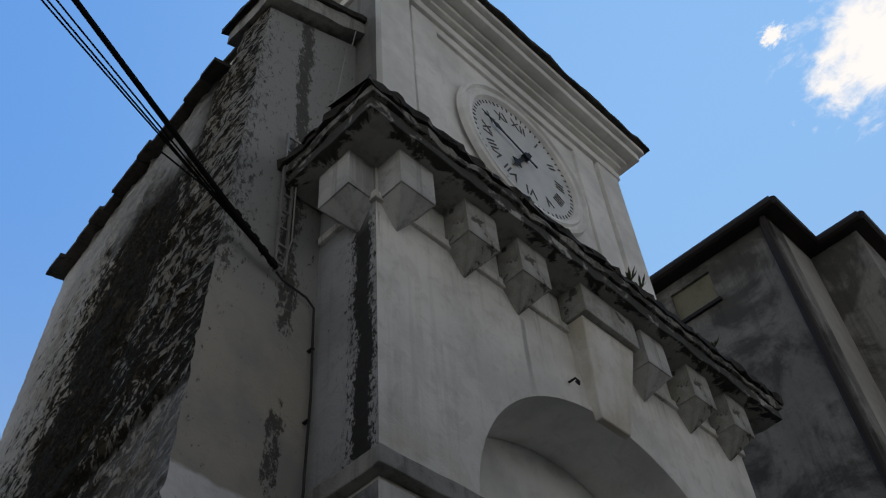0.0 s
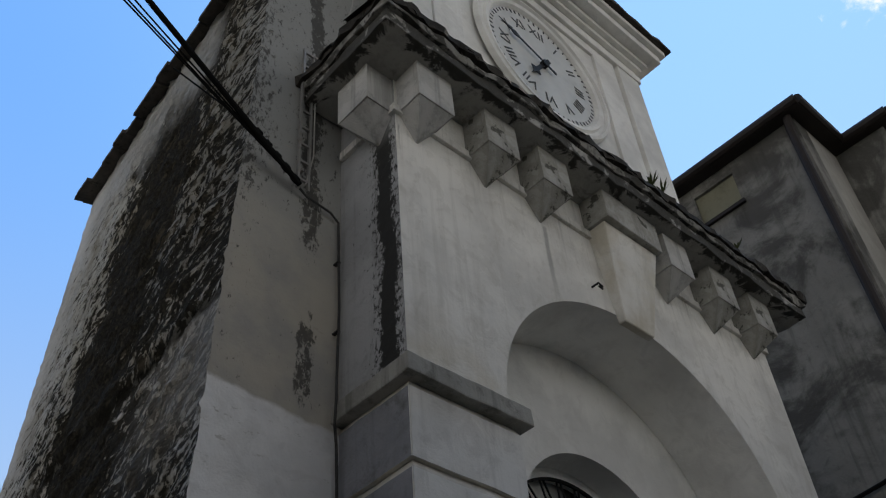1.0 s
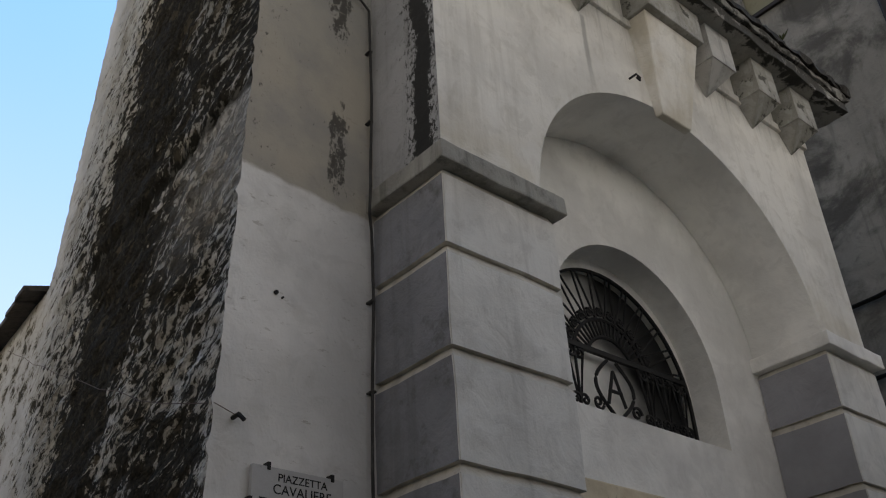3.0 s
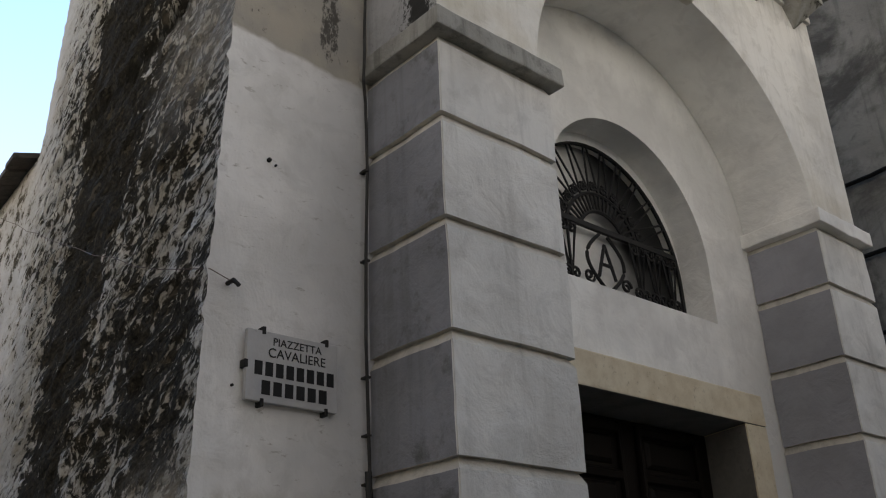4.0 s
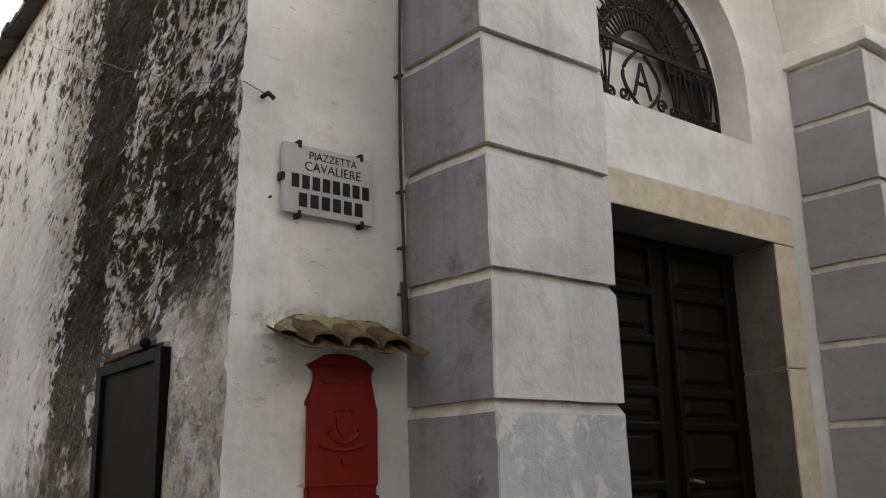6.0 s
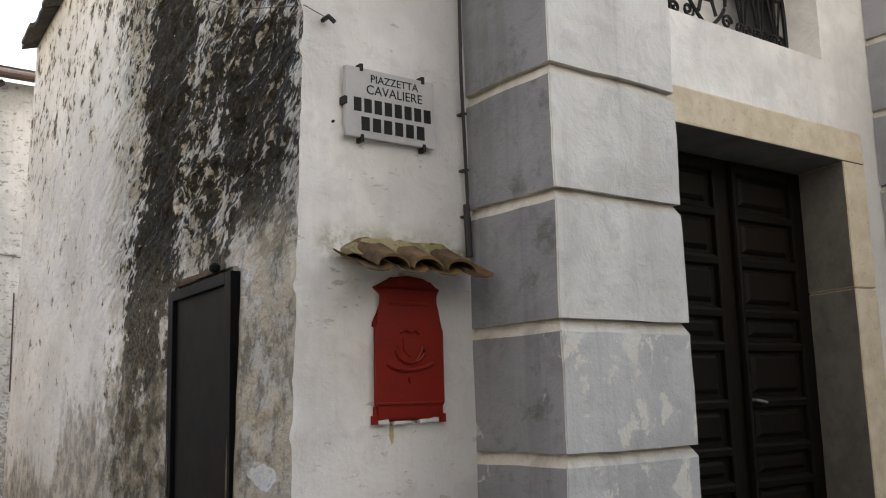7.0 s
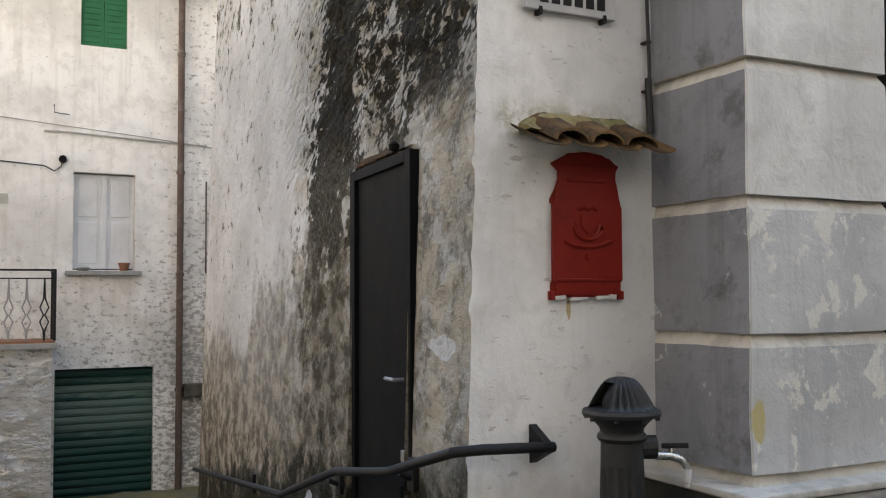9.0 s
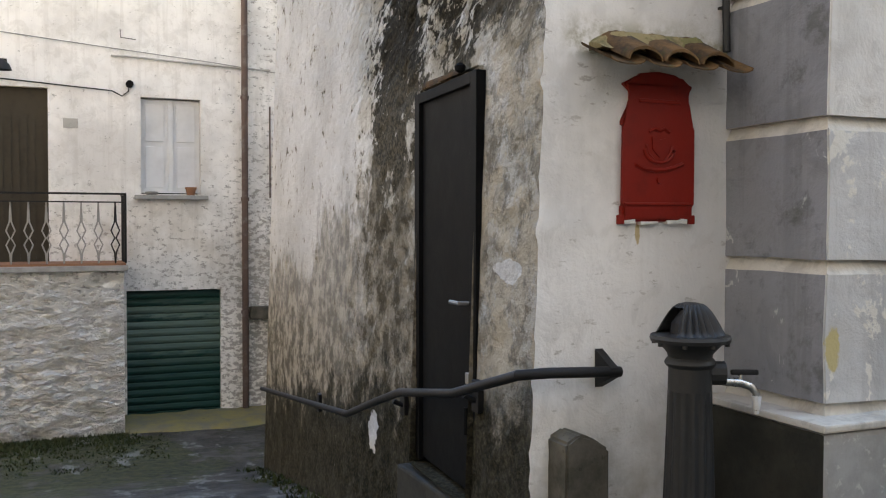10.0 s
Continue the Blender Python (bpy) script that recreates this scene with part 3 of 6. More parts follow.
GALV = paint("galvanised_steel", (0.30, 0.29, 0.28), 0.5, 0.6, (0.2, 0.15, 0.1), 12, 0.5)
# near-black colour stands for the darkness of unlit rooms
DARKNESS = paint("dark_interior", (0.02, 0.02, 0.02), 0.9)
WEED = paint("weed_green", (0.035, 0.045, 0.014), 0.85, 0.0, (0.075, 0.07, 0.028), 3, 0.6)
TERRACOTTA = paint("terracotta", (0.30, 0.145, 0.085), 0.8)
CURTAIN = paint("pale_panel", (0.45, 0.44, 0.40), 0.8)
def sky_reflection_pane():
    # old glass; the pale side paints reflected sky, the dark side the reflected arch
    m = Mat("sky_reflection_pane", 0.35)
    x = m.f("ADD", m.f("MULTIPLY_ADD", m.axis(2), 0.55, -2.4), m.f("ADD", m.axis(0), m.f("MULTIPLY_ADD", m.noise(2.4, 5, 0.6), 0.5, -0.25)))
    m.color(m.mix(m.step(x, 2.55, 3.25), m.mix(m.step(m.noise(3.0, 5), 0.4, 0.6), (0.86, 0.85, 0.81), (0.74, 0.73, 0.69)), (0.02, 0.02, 0.02)))
    return m.m


REFLECTION_PANE = sky_reflection_pane()
# even olive colour for the grey house's window pane
OLIVE_PANE = paint("olive_pane", (0.23, 0.22, 0.155), 0.7)


def ground_mat():
    m = Mat("worn_paving", 0.8)
    n = m.noise(2.3, 7, 0.7)
    col = m.mix(m.step(n, 0.35, 0.7), (0.020, 0.0175, 0.014), (0.105, 0.095, 0.08))
    col = m.mix(m.f("MULTIPLY", m.step(m.noise(20, 6, 0.75), 0.5, 0.7), 0.5), col, (0.05, 0.05, 0.048))
    col = m.mix(m.f("MULTIPLY", m.step(m.f("ADD", m.noise(1.1, 7, 0.72, m.vec((1, 0.6, 1), (3, 5, 0))), m.f("MULTIPLY", m.f("MULTIPLY", m.step(m.axis(0), -1.0, -2.2), m.step(m.axis(1), 6.5, 9.5)), 0.16)), 0.5, 0.6), 0.9), col, m.mix(m.step(m.noise(9, 6, 0.7), 0.4, 0.6), (0.020, 0.022, 0.009), (0.055, 0.058, 0.02)))
    col = m.mix(m.f("MULTIPLY", m.step(m.noise(1.8, 6, 0.7, m.vec((1, 0.45, 1), (9, 2, 0))), 0.56, 0.63), 0.75), col, (0.20, 0.195, 0.18))
    m.color(col)
    m.put(m.b.inputs["Roughness"], m.f("MULTIPLY_ADD", n, 0.4, 0.6))
    return m.bump(m.f("ADD", n, m.f("ADD", m.noise(6, 6, 0.7), m.f("MULTIPLY", m.noise(40, 4), 0.3))), 0.8, 0.05).m


GROUND = ground_mat()


# ---- building helpers ----
def link(name, bm, mats, parent=None, label="", smooth=False):
    me = bpy.data.meshes.new(name)
    bmesh.ops.recalc_face_normals(bm, faces=bm.faces)
    if smooth:
        for f in bm.faces:
            f.smooth = True
    bm.to_mesh(me)
    bm.free()
    for mat in mats if isinstance(mats, (list, tuple)) else [mats]:
        me.materials.append(mat)
    ob = new(name, me)
    if smooth:
        me.set_sharp_from_angle(angle=radians(40))
    if parent:
        ob.parent = parent
    if label:
        ob["label"] = label
    return ob


def part(name, bm, mats, parent, label="", smooth=False):
    return link(name, bm, mats, parent, label, smooth)


def thing(name, label, category, at=(0, 0, 0), group="", kind=""):
    ob = new(name)
    ob.location = at
    ob.empty_display_size = 0.1
    return tagged(ob, label, category, group, kind)


def box(bm, x0, x1, y0, y1, z0, z1, bevel=0.0, mat=0):
    vs = [bm.verts.new((x, y, z)) for z in (z0, z1) for y in (y0, y1) for x in (x0, x1)]
    fs = [bm.faces.new([vs[i] for i in q]) for q in ((0, 2, 3, 1), (4, 5, 7, 6), (0, 1, 5, 4), (2, 6, 7, 3), (0, 4, 6, 2), (1, 3, 7, 5))]
    for f in fs:
        f.material_index = mat
    if bevel:
        es = list({e for f in fs for e in f.edges})
        bmesh.ops.bevel(bm, geom=es, offset=bevel, segments=2, affect="EDGES", profile=0.6)
    return bm


def new_box(*a, **k):
    return box(bmesh.new(), *a, **k)


def tube(bm, pts, r, n=8, mat=0, closed=False):
    """A round rod along points."""
    pts = [Vector(p) for p in pts]
    rings = []
    for i, p in enumerate(pts):
        a = pts[max(i - 1, 0)] if not closed else pts[i - 1]
        b = pts[min(i + 1, len(pts) - 1)] if not closed else pts[(i + 1) % len(pts)]
        d = (b - a).normalized()
        up = Vector((0, 0, 1)) if abs(d.z) < 0.95 else Vector((1, 0, 0))
        u = d.cross(up).normalized()
        v = d.cross(u)
        rr = r[i] if isinstance(r, (list, tuple)) else r
        rings.append([bm.verts.new(p + (u * math.cos(2 * math.pi * k / n) + v * math.sin(2 * math.pi * k / n)) * rr) for k in range(n)])
    for i in range(len(rings) - (0 if closed else 1)):
        ra, rb = rings[i], rings[(i + 1) % len(rings)]
        for k in range(n):
            bm.faces.new((ra[k], ra[(k + 1) % n], rb[(k + 1) % n], rb[k])).material_index = mat
    if not closed:
        bm.faces.new(rings[0][::-1]).material_index = mat
        bm.faces.new(rings[-1]).material_index = mat
    return bm


def lathe(bm, prof, n=32, cx=0.0, cy=0.0, flute=0.0, flutes=0, span=None):
    """Turns (r, z) pairs round an upright axis; span = first and last index of the fluted stretch."""
    rings = []
    for i, (r, z) in enumerate(prof):
        ring = []
        for k in range(n):
            a = 2 * math.pi * k / n
            rr = r
            if flute and span and span[0] <= i <= span[1]:
                rr = r * (1 - flute * (0.5 + 0.5 * math.cos(flutes * a)))
            ring.append(bm.verts.new((cx + rr * math.cos(a), cy + rr * math.sin(a), z)))
        rings.append(ring)
    for ra, rb in zip(rings, rings[1:]):
        for k in range(n):
            bm.faces.new((ra[k], ra[(k + 1) % n], rb[(k + 1) % n], rb[k]))
    bm.faces.new(rings[0][::-1])
    bm.faces.new(rings[-1])
    return bm


def prism(bm, poly, y0, y1, mat=0):
    """A polygon of (x, z) pairs pushed from y0 to y1."""
    a = [bm.verts.new((x, y0, z)) for x, z in poly]
    b = [bm.verts.new((x, y1, z)) for x, z in poly]
    fs = [bm.faces.new(a), bm.faces.new(b[::-1])]
    for i in range(len(a)):
        j = (i + 1) % len(a)
        fs.append(bm.faces.new((a[i], b[i], b[j], a[j])))
    for f in fs:
        f.material_index = mat
    return bm


def slab(xs, spans, y0, y1, mat_soffit=None):
    """A wall between y0 and y1, in columns; spans(i) gives, for the column xs[i]..xs[i+1], pairs ((z0 left, z0 right), (z1 left, z1 right))."""
    bm = bmesh.new()
    cols = [spans(i) for i in range(len(xs) - 1)]
    for i, col in enumerate(cols):
        xa, xb = xs[i], xs[i + 1]
        for lo, hi in col:
            v = [[bm.verts.new((x, y, z)) for x, z in ((xa, lo[0]), (xb, lo[1]), (xb, hi[1]), (xa, hi[0]))] for y in (y0, y1)]
            f, b = v
            bm.faces.new(f)
            bm.faces.new(b[::-1])
            low = bm.faces.new((f[0], b[0], b[1], f[1]))
            if mat_soffit is not None:
                low.material_index = mat_soffit
            bm.faces.new((f[3], f[2], b[2], b[3]))
            for side, other, k, kk in ((0, i - 1, (0, 3), 0), (1, i + 1, (1, 2), 1)):
                near = cols[other] if 0 <= other < len(cols) else []
                e = 1 - side
                if not any(abs(l[e] - lo[side]) < 1e-4 and abs(h[e] - hi[side]) < 1e-4 for l, h in near):
                    face = bm.faces.new((f[k[0]], f[k[1]], b[k[1]], b[k[0]]))
                    if mat_soffit is not None and 0 <= other < len(cols):
                        face.material_index = mat_soffit
    bmesh.ops.remove_doubles(bm, verts=bm.verts, dist=1e-5)
    return bm


def holed(x0, x1, z0, z1, y0, y1, holes):
    """A wall with right-angled openings (x0, x1, z0, z1) that go through it."""
    xs = sorted({x0, x1, *(h[0] for h in holes), *(h[1] for h in holes)})

    def spans(i):
        mid = (xs[i] + xs[i + 1]) / 2
        cuts = sorted((h[2], h[3]) for h in holes if h[0] < mid < h[1])
        out, z = [], z0
        for a, b in cuts:
            if a > z:
                out.append(((z, z), (a, a)))
            z = b
        out.append(((z, z), (z1, z1)))
        return out
    return slab(xs, spans, y0, y1)


def text_mesh(body, size, mat, name, parent, m, depth=0.002):
    cu = bpy.data.curves.new(name, "FONT")
    cu.body, cu.size, cu.extrude, cu.align_x, cu.align_y = body, size, depth, "CENTER", "CENTER"
    tmp = bpy.data.objects.new(name, cu)
    me = bpy.data.meshes.new_from_object(tmp)
    bpy.data.objects.remove(tmp)
    bpy.data.curves.remove(cu)
    me.materials.clear()
    me.materials.append(mat)
    ob = new(name, me)
    ob.parent = parent
    ob.matrix_basis = m
    return ob


def roughen(bm, amount, scale, keep=lambda co: 1.0):
    for v in bm.verts:
        n = noise.noise_vector(v.co * scale) * amount
        v.co += n * keep(v.co)
    return bm


def ground_z(y):
    if y < 0.5:
        return 0.0
    if y < 8.5:
        return -1.4 * (y - 0.5) / 8.0
    return -1.4 - 0.25 * min((y - 8.5) / 4.5, 1.0)


# ---- the ground: one sheet that falls away behind the church ----
def build_ground():
    xs = [-2500, -400, -60, -20] + [-10 + 0.5 * i for i in range(31)] + [8, 20, 60, 400, 2500]
    ys = [-2500, -400, -60, -15] + [-8 + 0.5 * i for i in range(45)] + [20, 60, 400, 2500]
    bm = bmesh.new()
    grid = [[bm.verts.new((x, y, ground_z(y) + (0.02 * noise.noise(Vector((x, y, 0))) if abs(x) < 12 and abs(y) < 14 else 0))) for x in xs] for y in ys]
    for j in range(len(ys) - 1):
        for i in range(len(xs) - 1):
            bm.faces.new((grid[j][i], grid[j][i + 1], grid[j + 1][i + 1], grid[j + 1][i]))
    tagged(link("ground", bm, GROUND), "dark worn paving with moss, falling away downhill", "ground", kind="structure")


build_ground()

# ---- the portal: two rusticated piers, an arch and its cornice ----
CX = 2.52                       # the portal's middle
PIER = 0.9                      # width of a pier
IN_L, IN_R = 0.9, 4.137         # the opening between the piers
END = 4.93                      # the right-hand end of the portal
BACK = 0.66                     # how deep the recess is
JOINTS = [0.28, 0.885, 1.49, 2.095, 2.705, 3.31, 3.915, 4.52, 5.03]


def block(x0, x1, y0, y1, z0, z1, low, inner):
    """One rusticated course: sharp lower edge, chamfered upper edge that shows as a pale band."""
    bm = bmesh.new()
    ch, h = 0.035, 0.062
    rings = []
    for z, d in ((z0, 0.0), (z1 - h, 0.0), (z1, ch)):
        rings.append([bm.verts.new(p) for p in ((x0 + d, y0 + d, z), (x1 - d, y0 + d, z), (x1 - d, y1, z), (x0 + d, y1, z))])
    bm.faces.new(rings[0][::-1]).material_index = 2
    bm.faces.new(rings[2]).material_index = 2
    for k in range(2):
        for i in range(4):
            j = (i + 1) % 4
            f = bm.faces.new((rings[k][i], rings[k][j], rings[k + 1][j], rings[k + 1][i]))
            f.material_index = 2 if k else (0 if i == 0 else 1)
    es = [e for e in bm.edges if abs(e.verts[0].co.z - e.verts[1].co.z) > 0.3 or (e.verts[0].co.z == e.verts[1].co.z == z0)]
    bmesh.ops.bevel(bm, geom=es, offset=0.007, segments=2, affect="EDGES")
    bmesh.ops.subdivide_edges(bm, edges=[e for e in bm.edges if e.calc_length() > 0.3], cuts=5, use_grid_fill=True)
    roughen(bm, 0.008, 2.5)
    roughen(bm, 0.004, 9)
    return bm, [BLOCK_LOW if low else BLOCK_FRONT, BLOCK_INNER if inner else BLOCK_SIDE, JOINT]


def pier(name, x0, x1, label, inner):
    top = thing(name, label, "pier", (x0, 0, 0), "piers of the portal")
    for k in range(len(JOINTS) - 1):
        bm, mats = block(0, x1 - x0, 0, BACK, JOINTS[k], JOINTS[k + 1] - (0 if k < 7 else 0.0), JOINTS[k + 1] < 2.2, inner)
        part("block", bm, mats, top)
    bm = new_box(-0.06, x1 - x0 + 0.06, -0.07, BACK + 0.02, 5.02, 5.15, 0.012)
    bmesh.ops.subdivide_edges(bm, edges=[e for e in bm.edges if e.calc_length() > 0.3], cuts=8, use_grid_fill=True)
    roughen(bm, 0.01, 6)
    part("impost", bm, IMPOST if not inner else CLEAN, top, "weathered projecting impost moulding")
    return top


pier("pier", 0.0, PIER, "rusticated plaster pier, white front and flaking grey side", False)
pier("pier", IN_R, END, "rusticated plaster pier with lilac-grey reveal and white front", True)


def arch_z(x, cx, half, spring, rise):
    return spring + rise * math.sqrt(max(0.0, 1 - ((x - cx) / half) ** 2))


def build_portal():
    left = 0.82
    cx, half = (left + IN_R) / 2, (IN_R - left) / 2
    xs = [0.0] + [cx - half * math.cos(math.pi * k / 48) for k in range(49)] + [END - 0.06]

    def spans(i):
        lo = []
        for x in (xs[i], xs[i + 1]):
            lo.append(5.13 if i in (0, len(xs) - 2) else arch_z(x, cx, half, 5.13, 1.5))
        return [((lo[0], lo[1]), (7.79, 7.79))]
    bm = slab(xs, spans, 0.0, BACK, 1)
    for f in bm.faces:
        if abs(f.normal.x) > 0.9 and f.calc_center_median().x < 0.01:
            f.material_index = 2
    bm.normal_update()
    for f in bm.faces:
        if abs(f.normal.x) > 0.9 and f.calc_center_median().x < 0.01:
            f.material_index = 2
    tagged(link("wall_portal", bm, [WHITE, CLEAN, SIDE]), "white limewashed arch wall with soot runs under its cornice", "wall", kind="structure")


build_portal()


LUN = (0.97, 4.33, 4.62, 0.99)   # the inner opening of the lunette: half width, sill, spring, rise


def back_wall(name, half, sill, spring, rise, y0, y1, label):
    # the wall at the back of the recess with its lunette and doorway
    lx = [CX - half * math.cos(math.pi * k / 28) for k in range(29)]
    xs = sorted({0.3, 1.22, 3.8, 4.75, *lx})

    def spans(i):
        a, b = xs[i], xs[i + 1]
        mid = (a + b) / 2
        out = []
        z = -0.3
        if 1.22 < mid < 3.8:
            z = 3.55
        if CX - half < mid < CX + half:
            out.append(((z, z), (sill, sill)))
            out.append(((arch_z(a, CX, half, spring, rise), arch_z(b, CX, half, spring, rise)), (7.79, 7.79)))
        else:
            out.append(((z, z), (7.79, 7.79)))
        return out
    tagged(link(name, slab(xs, spans, y0, y1), CLEAN), label, "wall", kind="structure")


back_wall("wall_recess", 0.97, 4.22, 4.72, 0.97, BACK + 0.004, BACK + 0.27, "smooth white wall inside the arch")
back_wall("wall_recess_inner", *LUN, BACK + 0.27, BACK + 0.5, "inner white rebate round the lunette and doorway")

# ---- the church side: flat wall beside the portal and the battered rough-cast wall ----
def c_x(y, z):
    """Where the battered wall stands."""
    return -1.065 + 0.032 * z + 0.065 * (y - 0.63)


def edge_jitter(z):
    return 0.01 * noise.noise(Vector((0, 3, z * 4))) + 0.026 * max(0.0, noise.noise(Vector((0, 7, z * 9)))) * (1 + noise.noise(Vector((2, 7, z * 31))))


def wall_b():
    # flat wall between the portal and the corner; it leans back with the rough wall and ends in a sloping coping
    bm = bmesh.new()
    nz, nx = 420, 14
    grid = []
    for j in range(nz + 1):
        row = []
        for i in range(nx + 1):
            u = i / nx
            top = 10.3 + 0.55 * u
            z = -0.3 + (top + 0.3) * j / nz
            x = (c_x(0.64, z) - edge_jitter(z)) * (1 - u) + 0.36 * u
            n = 0.012 * noise.noise(Vector((x * 2.2, 0, z * 2.2))) + (0.012 * noise.noise(Vector((x * 9, 4, z * 9))) if i < 2 else 0)
            n *= 0.0 if i == 0 else 1.0
            row.append(bm.verts.new((x, 0.64 + n, z)))
        grid.append(row)
    for j in range(nz):
        for i in range(nx):
            bm.faces.new((grid[j][i], grid[j][i + 1], grid[j + 1][i + 1], grid[j + 1][i]))
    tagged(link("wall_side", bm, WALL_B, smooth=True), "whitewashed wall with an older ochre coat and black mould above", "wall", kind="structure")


wall_b()


def wall_c():
    ys = [0.64 + 0.03 * i for i in range(132)]
    y_end = ys[-1]
    bm = bmesh.new()
    DY0, DY1, DZ0, DZ1 = 1.37, 2.36, 0.18, 2.45

    def relief(y, z):
        k = 1.0 if y < 3.0 else max(0.18, 1 - (y - 3.0) * 0.5)
        k *= min(1.0, max(0.35, (z - 1.9) / 1.2))
        p = Vector((0.88 * y - 0.47 * z, 2.6 * (0.47 * y + 0.88 * z), 0))
        n = 0.045 * noise.fractal(p * 3.4, 1.0, 2.0, 3) + 0.02 * noise.noise(Vector((y, z * 0.7, 0)) * 0.8)
        n += 0.04 * min(1.0, max(0.0, (z - 5.66 - 0.05 * noise.noise(Vector((y * 2.5, 0, 4)))) / 0.06))
        if y < 0.7:
            return edge_jitter(z)
        k *= min(1.0, (y - 0.64) / 0.3)
        if DZ0 - 0.1 < z < DZ1 + 0.1:
            k *= min(1.0, max(0.12, max(DY0 - y, y - DY1) / 0.2))
        return n * k
    nz = 400
    H = 9.85
    grid = []
    for j in range(nz + 1):
        row = []
        for y in ys:
            z0 = ground_z(y) - 0.2
            z = z0 + (H - z0) * j / nz
            row.append(bm.verts.new((c_x(y, z) - relief(y, z), y, z)))
        grid.append(row)
    for j in range(nz):
        for i in range(len(ys) - 1):
            y, z = (ys[i] + ys[i + 1]) / 2, (grid[j][i].co.z + grid[j + 1][i].co.z) / 2
            if DY0 < y < DY1 and DZ0 < z < DZ1:
                continue
            bm.faces.new((grid[j][i], grid[j][i + 1], grid[j + 1][i + 1], grid[j + 1][i]))
    # the far, white stretch is lower
    far = [y_end + 0.12 * i for i in range(34)]
    top = 6.1
    gridf = []
    for j in range(91):
        row = []
        for y in far:
            z0 = ground_z(y) - 0.2
            z = z0 + (top - z0) * j / 90
            row.append(bm.verts.new((c_x(y, z) - relief(y, z) * 0.7, y, z)))
        gridf.append(row)
    for j in range(90):
        for i in range(len(far) - 1):
            bm.faces.new((gridf[j][i], gridf[j][i + 1], gridf[j + 1][i + 1], gridf[j + 1][i]))
    # reveals round the steel door, the far end and the top strip beside the tower
    for z0, z1, ya, yb in ((DZ0, DZ1, DY0, DY0), (DZ0, DZ1, DY1, DY1)):
        f = [bm.verts.new((c_x(ya, z) + dx, ya, z)) for z, dx in ((z0, -0.03), (z1, -0.03), (z1, 0.35), (z0, 0.35))]
        bm.faces.new(f)
    for z in (DZ0, DZ1):
        f = [bm.verts.new((c_x(y, z) + dx, y, z)) for y, dx in ((DY0, -0.03), (DY1, -0.03), (DY1, 0.35), (DY0, 0.35))]
        bm.faces.new(f)
    # upper stretch towards the bell stage, curving in to its far edge
    up = []
    for j in range(14):
        row = []
        for i in range(9):
            z = 9.6 + 0.085 * j
            y = 0.64 + (0.52 - 0.012 * j) * i / 8
            row.append(bm.verts.new((c_x(y, z) - relief(y, z), y, z)))
        up.append(row)
    for j in range(13):
        for i in range(8):
            bm.faces.new((up[j][i], up[j][i + 1], up[j + 1][i + 1], up[j + 1][i]))
    tagged(link("wall_rough", bm, ROUGH, smooth=True), "battered rough-cast church wall with a wide black lichen band", "wall", kind="structure")
    # plain body of the church behind, which closes the walls
    bm = bmesh.new()
    box(bm, -0.3, 4.6, 1.2, y_end, -2, 9.7)
    box(bm, -0.2, 4.6, y_end, far[-1] - 0.02, -2.2, 5.9)
    tagged(link("wall_church_body", bm, BODY), "grey plaster body of the church behind the front", "wall", kind="structure")
    bm = bmesh.new()
    ye = far[-1]
    f = [bm.verts.new(p) for p in ((c_x(ye, -2), ye, -2), (4.6, ye, -2), (4.6, ye, top), (c_x(ye, top), ye, top))]
    bm.faces.new(f)
    g = [bm.verts.new(p) for p in ((c_x(y_end, 5.9), y_end, 5.9), (4.6, y_end, 5.9), (4.6, y_end, 9.8), (c_x(y_end, 9.8), y_end, 9.8))]
    bm.faces.new(g)
    bm2 = [bm.verts.new(p) for p in ((c_x(1.14, 9.6), 1.14, 9.6), (0.4, 1.14, 9.6), (0.4, 1.14, 10.8), (c_x(1.14, 10.7), 1.1, 10.7))]
    bm.faces.new(bm2)
    tagged(link("wall_church_end", bm, ROUGH), "pale end wall of the church", "wall", kind="structure")
    return y_end, far[-1]


C_END, C_FAR = wall_c()


